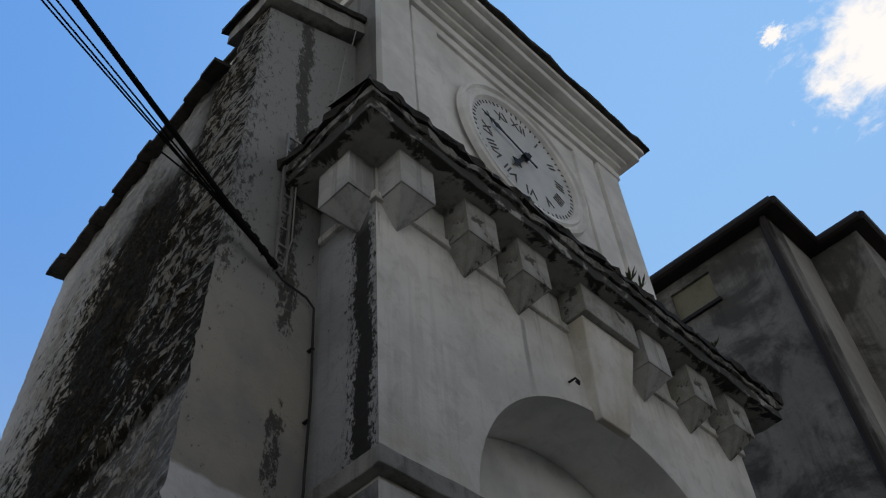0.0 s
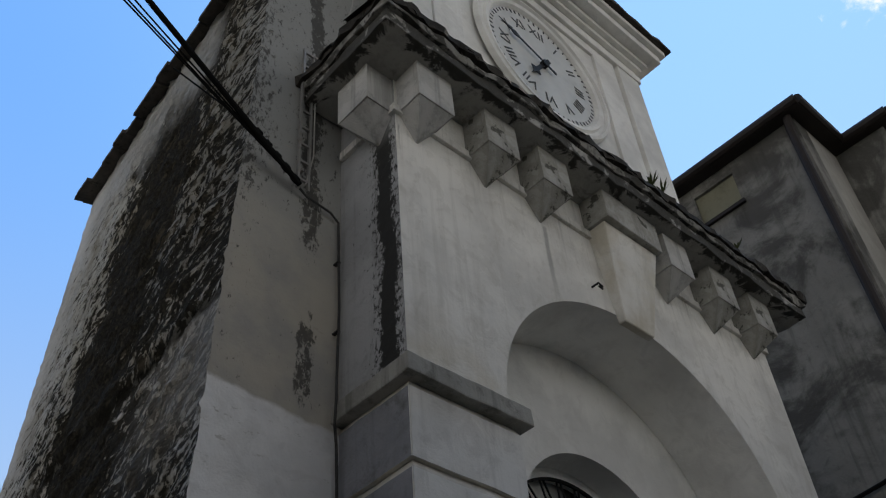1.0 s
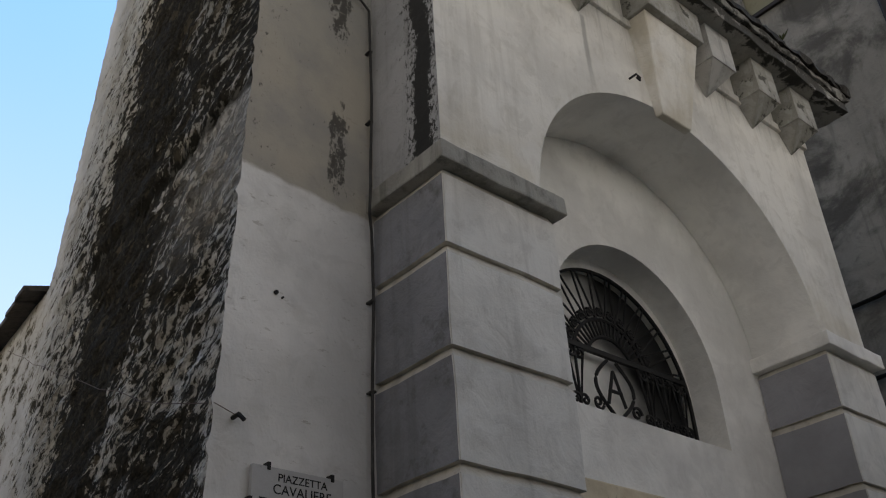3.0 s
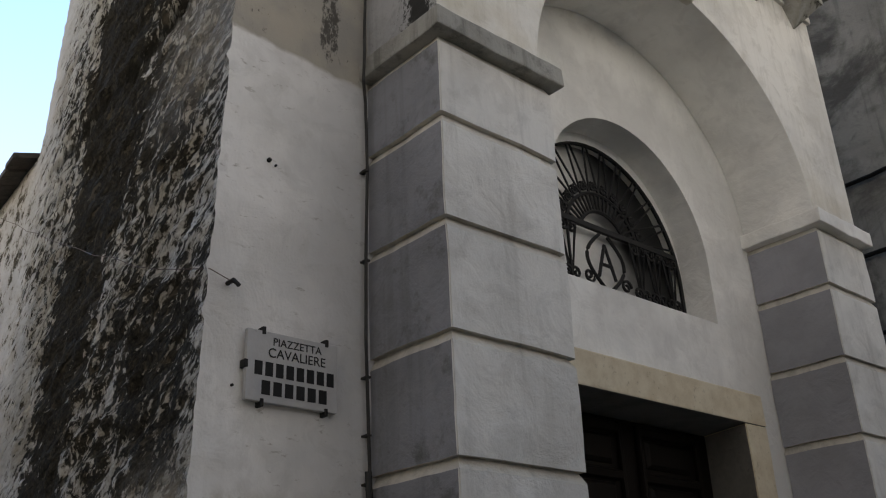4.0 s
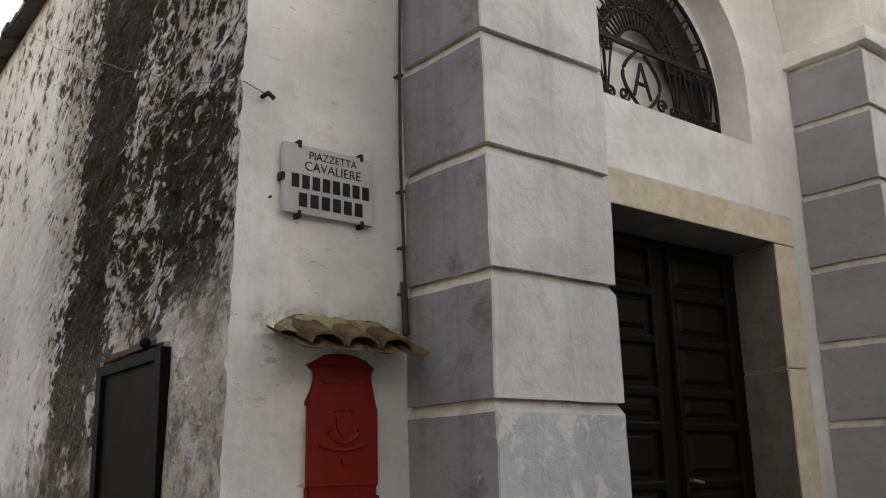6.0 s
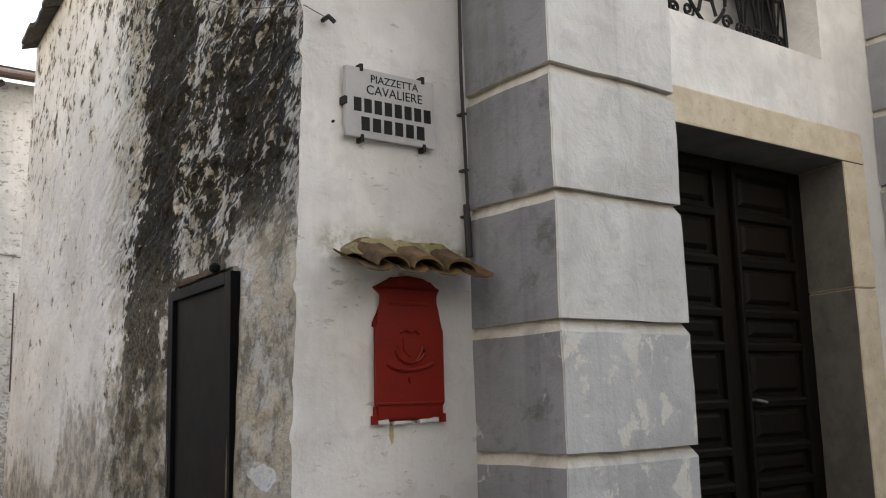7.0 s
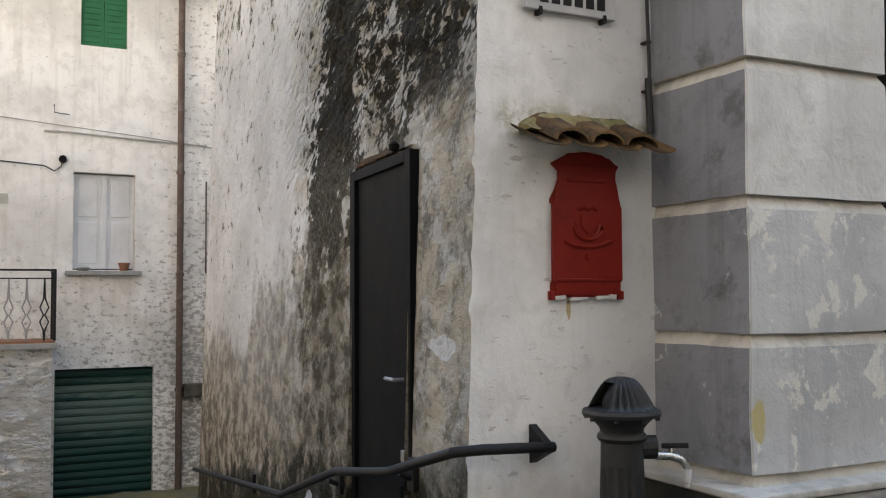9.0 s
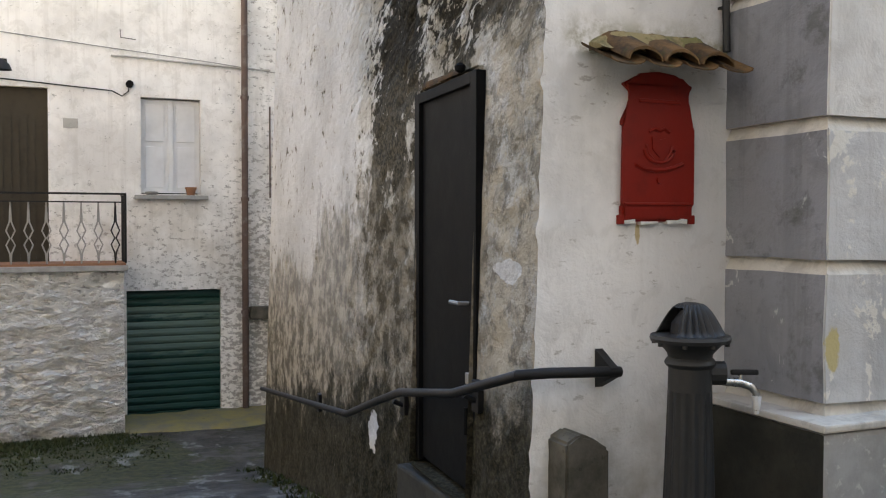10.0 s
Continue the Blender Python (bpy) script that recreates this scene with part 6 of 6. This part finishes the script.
def house():
    holes = [(-1.90, -0.39, -2.5, 0.52), (-1.66, -0.71, 2.10, 3.67), (-1.58, -0.86, 5.74, 6.74), (-4.15, -3.05, 0.98, 3.74)]
    wl = holed(-9.0, 4.0, -2.6, 7.1, HY, HY + 0.4, holes)
    tagged(link("wall_house", wl, HOUSE), "flaking white limewashed wall of the house across the lane", "wall", kind="structure")
    tagged(link("wall_house_inside", new_box(-9, 4, HY + 0.5, HY + 0.6, -2.6, 7.1), DARKNESS), "black sheet standing for unlit rooms behind the house openings", "wall", kind="structure")
    g = thing("garage_door", "bottle-green roller shutter, closed, scuffed pale in bands", "garage door", (-1.145, HY + 0.14, -1.5))
    garage_slats(g)
    part("bottom_bar", new_box(-0.755, 0.755, -0.04, 0.02, -0.06, 0.0, 0.005), GARAGE_GREEN, g)
    w = thing("window_1", "white panelled shutters closed behind a recessed window", "window", (-1.185, HY + 0.1, 2.10), kind="structure")
    for s in (-1, 1):
        x0, x1 = (-0.47, -0.03) if s < 0 else (0.03, 0.47)
        sh = part("shutter", new_box(x0, x1, 0.02, 0.06, 0.02, 1.55, 0.004), WHITE_WOOD, w)
        for a, b in ((0.1, 0.78), (0.86, 1.47)):
            part("panel", new_box(x0 + 0.07, x1 - 0.07, 0.005, 0.03, a, b, 0.01), WHITE_WOOD, sh)
    part("mullion", new_box(-0.04, 0.04, -0.02, 0.03, 0.02, 1.55, 0.006), WHITE_WOOD, w)
    part("sill", new_box(-0.58, 0.58, -0.22, 0.05, -0.09, -0.02, 0.01), PLINTH, w, "grey stone sill")
    pot = thing("flower_pot", "small terracotta pot on the window sill", "pot", (-0.88, HY - 0.04, 2.085))
    part("pot_body", lathe(bmesh.new(), [(0.06, 0.0), (0.085, 0.1), (0.095, 0.1), (0.095, 0.13)], 16), TERRACOTTA, pot)
    tray = thing("plant_tray", "low grey dish on the window sill", "dish", (-1.5, HY - 0.04, 2.085))
    part("dish_body", lathe(bmesh.new(), [(0.08, 0.0), (0.11, 0.04), (0.1, 0.05), (0.05, 0.06)], 16), PLINTH, tray)
    u = thing("window_2", "green wooden shutters, closed, in the upper storey", "window", (-1.22, HY + 0.08, 5.74), kind="structure")
    for s in (-1, 1):
        x0, x1 = (-0.36, -0.004) if s < 0 else (0.004, 0.36)
        sh = part("shutter", new_box(x0, x1, 0, 0.05, 0.0, 0.98, 0.004), GREEN_SHUTTER, u)
        for k in range(9):
            part("louvre", new_box(x0 + 0.05, x1 - 0.05, -0.012, 0.01, 0.08 + 0.095 * k, 0.15 + 0.095 * k, 0.003), GREEN_SHUTTER, sh)
    part("lintel", new_box(-0.42, 0.46, -0.14, 0.05, 0.98, 1.02, 0.005), PIPE_BROWN, u)
    # balcony on its rubble wall
    b = thing("balcony", "balcony with grey slab and ornamental iron railing", "balcony", (-1.97, 12.0, 0.9))
    part("slab", new_box(-4.0, 0.03, -0.04, 1.0, 0.0, 0.085, 0.01), PLINTH, b)
    part("tile_edge", new_box(-4.0, 0.0, -0.02, 1.0, 0.086, 0.12), TERRACOTTA, b)
    rail = part("railing", new_box(-4.0, 0.0, -0.012, 0.012, 1.15, 1.18, 0.003), IRON, b, "black iron railing with pale twisted balusters")
    part("corner_post", new_box(-0.02, 0.012, -0.016, 0.016, 0.12, 1.18), IRON, rail)
    part("lower_bar", new_box(-4.0, 0.0, -0.01, 0.01, 1.03, 1.05), IRON, rail)
    part("side_bar", new_box(-0.012, 0.012, 0.0, 1.0, 1.15, 1.18), IRON, rail)
    for k in range(15):
        x = -0.15 - 0.24 * k
        bm = bmesh.new()
        for s in (-1, 1):
            tube(bm, [(x, 0, 0.12), (x + s * 0.012, 0, 0.28), (x + s * 0.06, 0, 0.40), (x + s * 0.01, 0, 0.5), (x + s * 0.06, 0, 0.61), (x + s * 0.012, 0, 0.74), (x, 0, 1.03)], 0.012, 5)
        part("baluster", bm, WIRE if k else IRON, rail)
    for k in range(6):
        part("side_baluster", tube(bmesh.new(), [(0, 0.14 + 0.15 * k, 0.12), (0, 0.14 + 0.15 * k, 1.15)], 0.009, 5), IRON, rail)
    bd = thing("door_3", "dark brown louvred balcony door, closed", "door", (-3.6, HY + 0.12, 0.98), kind="structure")
    part("leaf", new_box(-0.55, 0.55, 0.0, 0.05, 0.0, 2.76), BROWN_WOOD, bd)
    for k in range(9):
        part("slat", new_box(-0.5 + 0.115 * k, -0.44 + 0.115 * k, -0.015, 0.0, 0.05, 2.3), BROWN_WOOD, bd)
    bm = bmesh.new()
    xs, zs = [-8 + 0.05 * i for i in range(121)], [-2.0 + 0.05 * j for j in range(59)]
    rng = lambda x, z: 0.05 * noise.fractal(Vector((x * 3.0, 0, z * 5)), 0.8, 2.0, 4)
    grid = [[bm.verts.new((x, 12.02 - rng(x, z), z)) for x in xs] for z in zs]
    for j in range(len(zs) - 1):
        for i in range(len(xs) - 1):
            bm.faces.new((grid[j][i], grid[j][i + 1], grid[j + 1][i + 1], grid[j + 1][i]))
    side = [bm.verts.new((xs[-1], 13.0, z)) for z in zs]
    for j in range(len(zs) - 1):
        bm.faces.new((grid[j][-1], side[j], side[j + 1], grid[j + 1][-1]))
    tagged(link("wall_rubble", bm, RUBBLE, smooth=True), "whitewashed rubble wall below the balcony with dark gaps", "wall", kind="structure")
    p = thing("downpipe", "rust-brown rainwater downpipe on the white house", "downpipe", (0.0, HY - 0.1, -1.5))
    part("pipe", tube(bmesh.new(), [(0, 0, 0), (0, 0, 8.3), (-0.02, 0.0, 8.45), (0.12, 0.0, 8.55)], 0.055, 12), PIPE_BROWN, p, "", True)
    for z in (1.6, 3.5, 5.2, 7.2):
        part("collar", tube(bmesh.new(), [(0, 0, z), (0, 0, z + 0.06)], 0.07, 12), PIPE_BROWN, p)
    e = thing("roof_house", "brown tile eave and gutter of the white house", "roof", (0, 0, 0), kind="structure")
    part("gutter", tube(bmesh.new(), [(-9, HY - 0.4, 7.1), (4, HY - 0.4, 7.1)], 0.08, 10), PIPE_BROWN, e)
    bm = bmesh.new()
    q = [(-9, HY - 0.42, 7.1), (4, HY - 0.42, 7.1), (4, HY + 6, 9.2), (-9, HY + 6, 9.2)]
    top = [bm.verts.new((x, y, z + 0.12)) for x, y, z in q]
    bot = [bm.verts.new((x, y, z)) for x, y, z in q]
    bm.faces.new(top)
    bm.faces.new(bot[::-1])
    for i in range(4):
        bm.faces.new((top[i], bot[i], bot[(i + 1) % 4], top[(i + 1) % 4]))
    part("roof_slope", bm, ROOF_TILE, e)
    c = thing("house_cable", "thin cables strung along the white house", "cable", (0, 0, 0))
    part("strand", tube(bmesh.new(), [(-6, HY - 0.03, 4.75), (-2.1, HY - 0.03, 4.42), (-0.6, HY - 0.03, 4.30), (0.6, HY - 0.03, 4.18)], 0.008, 5), WIRE, c)
    part("strand", tube(bmesh.new(), [(-4, HY - 0.03, 3.86), (-2.4, HY - 0.03, 3.76), (-2.1, HY - 0.03, 3.74), (-1.95, HY - 0.05, 3.66), (-1.85, HY - 0.05, 3.74), (-1.84, HY - 0.03, 3.86)], 0.011, 5), CONDUIT, c)
    part("strand", tube(bmesh.new(), [(-2.11, HY - 0.03, 4.30), (-1.78, HY - 0.03, 4.30), (-0.94, HY - 0.03, 4.26), (-0.11, HY - 0.03, 4.23), (0.45, HY - 0.03, 4.22)], 0.016, 6), CURTAIN, c, "pale painted conduit")
    part("strand", tube(bmesh.new(), [(0.44, HY - 0.03, 3.61), (0.44, HY - 0.03, 2.83), (0.44, HY - 0.03, 2.05)], 0.013, 6), PIPE_BROWN, c)
    part("strand", tube(bmesh.new(), [(-1.97, HY - 0.03, 4.73), (-1.96, HY - 0.03, 4.60), (-1.73, HY - 0.03, 4.58)], 0.007, 5), CONDUIT, c)
    lamp = thing("wall_lamp", "small dark bracket lamp on the white house wall", "lamp", (-3.67, HY, 4.03))
    part("arm", tube(bmesh.new(), [(0, 0.01, 0.05), (0, -0.16, 0.09), (0, -0.26, 0.05)], 0.014, 8), IRON, lamp)
    part("shade", lathe(bmesh.new(), [(0.03, 0.06), (0.09, 0.0), (0.13, -0.09), (0.12, -0.09), (0.03, 0.03)], 20, 0, -0.26), IRON, lamp, "", True)
    part("wall_plate", new_box(-0.05, 0.05, -0.02, 0.005, -0.03, 0.12, 0.005), IRON, lamp)
    jb = thing("junction_box", "small dark round cable outlet on the house wall", "outlet", (-1.83, HY - 0.02, 3.86))
    part("cover", tube(bmesh.new(), [(0, 0.02, 0), (0, -0.05, 0)], 0.06, 10), CABLE, jb)
    n = thing("wall_plate", "faint grey square plate on the white wall", "plate", (-2.72, HY - 0.006, 3.2))
    part("plate", new_box(-0.11, 0.11, -0.01, 0.01, -0.075, 0.075, 0.003), CURTAIN, n)
    led = thing("wall_ledge", "small mossy stone ledge beside the downpipe", "ledge", (0.3, HY, 0.0))
    part("stone", roughen(new_box(-0.22, 0.5, -0.22, 0.02, 0.0, 0.22, 0.02), 0.02, 5), MOSSY, led)
    bm = bmesh.new()
    xs = [-2.05 + 0.1 * i for i in range(37)]
    edge = [12.0 - 0.18 * math.sin((x + 2.05) * 1.1) + 0.12 * noise.noise(Vector((x * 2, 0, 0))) for x in xs]
    rows = []
    for x, y in zip(xs, edge):
        rows.append([bm.verts.new((x, yy, zz + 0.03 * noise.noise(Vector((x * 3, yy * 3, 2))))) for yy, zz in ((y - 0.12, -1.75), (y, -1.58), (y + 0.15, -1.53), (12.6, -1.51), (13.0, -1.5), (13.0, -2.2), (y - 0.12, -2.2))])
    for a, b in zip(rows, rows[1:]):
        for n in range(7):
            bm.faces.new((a[n], a[(n + 1) % 7], b[(n + 1) % 7], b[n]))
    bm.faces.new(rows[0])
    bm.faces.new(rows[-1][::-1])
    k = tagged(link("pavement", bm, MOSS_STEP, smooth=True), "mossy raised step before the garage", "kerb", kind="structure")


house()


# ---- the grey house beside the portal ----
def grey_house():
    top = thing("grey_house", "grey cement-rendered house with dark eaves and downpipe", "house", (7.2, -0.7, 0.0))
    ez = 12.3
    holes = [(1.15, 1.85, 11.5, 12.1)]
    bm = holed(0.0, 12.0, -3.0, ez, 0.0, 0.35, holes)
    # turned so that its openings look towards -x
    part("wall", bm, GREY_HOUSE, top).matrix_basis = Matrix(((0, 1, 0, 0), (1, 0, 0, 0), (0, 0, 1, 0), (0, 0, 0, 1)))
    part("wall", new_box(0.35, 9, 0.0, 0.3, -3, ez), PALE_HOUSE, top)
    part("wall", new_box(1.2, 9, -0.78, 0.0, -3, ez), GREY_HOUSE, top)
    part("window_pane", new_box(0.05, 0.09, 1.15, 1.85, 11.5, 12.1), OLIVE_PANE, top, "dull olive pane in the window")
    part("window_sill", new_box(-0.05, 0.1, 1.1, 1.9, 11.44, 11.5), GUTTER, top)
    for a, b, c, d, n in ((-0.2, 9.2, -0.2, 12.0, "eave"), (1.06, 9.2, -0.95, -0.2, "eave")):
        part(n, new_box(a, b, c, d, ez, ez + 0.07), GUTTER, top, "dark timber eave")
    for pts in ([(-0.2, 12, ez + 0.06), (-0.2, -0.2, ez + 0.09), (1.06, -0.2, ez + 0.09), (1.06, -0.95, ez + 0.09), (9, -0.95, ez + 0.09)],):
        for p, q in zip(pts, pts[1:]):
            part("gutter", tube(bmesh.new(), [p, q], 0.085, 10), GUTTER, top)
    bm = bmesh.new()
    v = [bm.verts.new(p) for p in ((-0.15, -0.15, ez + 0.1), (9, -0.15, ez + 0.1), (9, 12, ez + 0.1), (-0.15, 12, ez + 0.1), (4, 4, ez + 1.3), (6, 8, ez + 1.3))]
    for f in ((0, 1, 4), (1, 2, 5, 4), (2, 3, 5), (3, 0, 4, 5)):
        bm.faces.new([v[i] for i in f])
    part("roof", bm, ROOF_TILE, top)
    part("downpipe", tube(bmesh.new(), [(-0.08, 0.05, ez + 0.05), (-0.07, 0.09, ez - 0.25), (-0.07, 0.08, 0)], 0.065, 10), GUTTER, top, "dark brown downpipe")
    for z, y0 in ((6.9, 0.9), (6.0, 0.8), (5.1, 0.7)):
        c = thing("wall_cable", "dark cable slung across the grey house", "cable", (7.14, 0, z))
        p = [(0.0, -0.6 + 0.4 * k, 0.25 * (k / 9) - 0.3 * math.sin(math.pi * k / 9)) for k in range(10)]
        part("strand", tube(bmesh.new(), p, 0.025, 6), CABLE, c)


grey_house()


# ---- weeds at the foot of the walls ----
def weeds():
    rnd = random.Random(11)
    verts, faces = [], []
    spots = [(rnd.uniform(-5.5, -1.9), 11.95 - abs(rnd.gauss(0, 0.45)), 1.0) for _ in range(260)]
    spots += [(rnd.uniform(-4.5, -1.6), rnd.uniform(9.2, 11.6), 0.6) for _ in range(90)]
    spots += [(c_x(y, -0.5) - 0.06 - abs(rnd.gauss(0, 0.08)), y, 0.7) for y in [rnd.uniform(2.6, 8.4) for _ in range(60)]]
    for x, y, s in spots:
        for _ in range(14):
            a, l = rnd.uniform(0, 6.28), s * rnd.uniform(0.025, 0.085)
            bx, by, z = x + rnd.uniform(-0.13, 0.13), y + rnd.uniform(-0.13, 0.13), ground_z(y) - 0.01
            w = 0.016
            dx, dy = math.cos(a) * l * 0.6, math.sin(a) * l * 0.6
            n = len(verts)
            verts += [(bx - w * math.sin(a), by + w * math.cos(a), z), (bx + w * math.sin(a), by - w * math.cos(a), z), (bx + dx, by + dy, z + l)]
            faces.append((n, n + 1, n + 2))
    me = bpy.data.meshes.new("weeds")
    me.from_pydata(verts, [], faces)
    me.materials.append(WEED)
    tagged(new("weeds", me), "low green weeds and moss along the wall foot", "weeds", kind="stuff")


weeds()

# ---- plain unseen fronts behind viewer and lane, added to bounce and block light ----
def unseen_fronts():
    def front(name, length, z0, z1, m, label, mat=None):
        holes = [(x, x + 1.0, z, z + 1.5) for x in np.arange(1.5, length - 1.5, 3.0).tolist() for z in (1.0, 4.2)]
        ob = tagged(link(name, holed(0.0, length, z0, z1, 0.0, 0.4, holes), mat or PALE_FRONT), label, "wall", kind="structure")
        ob.matrix_world = m
        ob = tagged(link(name + "_inside", new_box(0, length, 0.5, 0.6, z0, z1), DARKNESS), "black sheet standing for unlit rooms behind these windows", "wall", kind="structure")
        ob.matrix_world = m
    front("wall_unseen_south", 18.0, -0.5, 6.5, pose(8.5, -11.0, 0, 0, 0, 180), "unseen pale ochre front, added to bounce light onto the portal")
    front("wall_unseen_west", 14.0, -2.0, 8.0, pose(-9.0, -11.0, 0, 0, 0, 90), "unseen grey front, added to cut light from the west", BODY)
    front("wall_unseen_lane_west", 13.0, -2.5, 5.0, pose(-9.0, 3.0, 0, 0, 0, 90), "unseen low pale front, added to block sky along the lane")
    front("wall_unseen_east", 8.8, -0.5, 8.0, pose(8.5, -2.2, 0, 0, 0, -90), "unseen pale ochre front, added to keep sun off the square")
    tagged(link("wall_unseen_lane_east", new_box(3.0, 3.4, 8.7, 13.0, -2, 8.5), HOUSE), "unseen plain white wall, added to keep sun off the lane", "wall", kind="structure")


unseen_fronts()


# ---- clouds far off ----
def cloud_mat():
    m = Mat("cloud", 1.0)
    t = m.t
    em = t.nodes.new("ShaderNodeEmission")
    em.inputs[0].default_value = (1, 1, 1, 1)
    em.inputs[1].default_value = 1.6
    tr = t.nodes.new("ShaderNodeBsdfTransparent")
    mx = t.nodes.new("ShaderNodeMixShader")
    d = m.f("SQRT", m.f("ADD", m.f("POWER", m.axis(0), 2.0), m.f("POWER", m.axis(1), 2.0)))
    n = m.noise(2.6, 8, 0.62, m.vec((1, 1.3, 1)), 0.3)
    mask = m.step(m.f("SUBTRACT", m.f("MULTIPLY", n, 1.7), d), 0.0, 0.55)
    m.put(mx.inputs[0], mask)
    t.links.new(tr.outputs[0], mx.inputs[1])
    t.links.new(em.outputs[0], mx.inputs[2])
    t.links.new(mx.outputs[0], t.nodes["Material Output"].inputs[0])
    return m.m


CLOUD = cloud_mat()


def cloud(x, y, z, w):
    bm = bmesh.new()
    v = [bm.verts.new(p) for p in ((-1, -1, 0), (1, -1, 0), (1, 1, 0), (-1, 1, 0))]
    bm.faces.new(v)
    ob = link("backdrop_cloud", bm, CLOUD)
    tagged(ob, "bright white cloud far off in the sky", "cloud", kind="structure")
    ob.matrix_world = look((x, y, z), (0, 0, 0)) @ Matrix.Diagonal((w, w * 0.8, 1, 1))


cloud(655, -14, 790, 112)
cloud(600, 60, 830, 19)
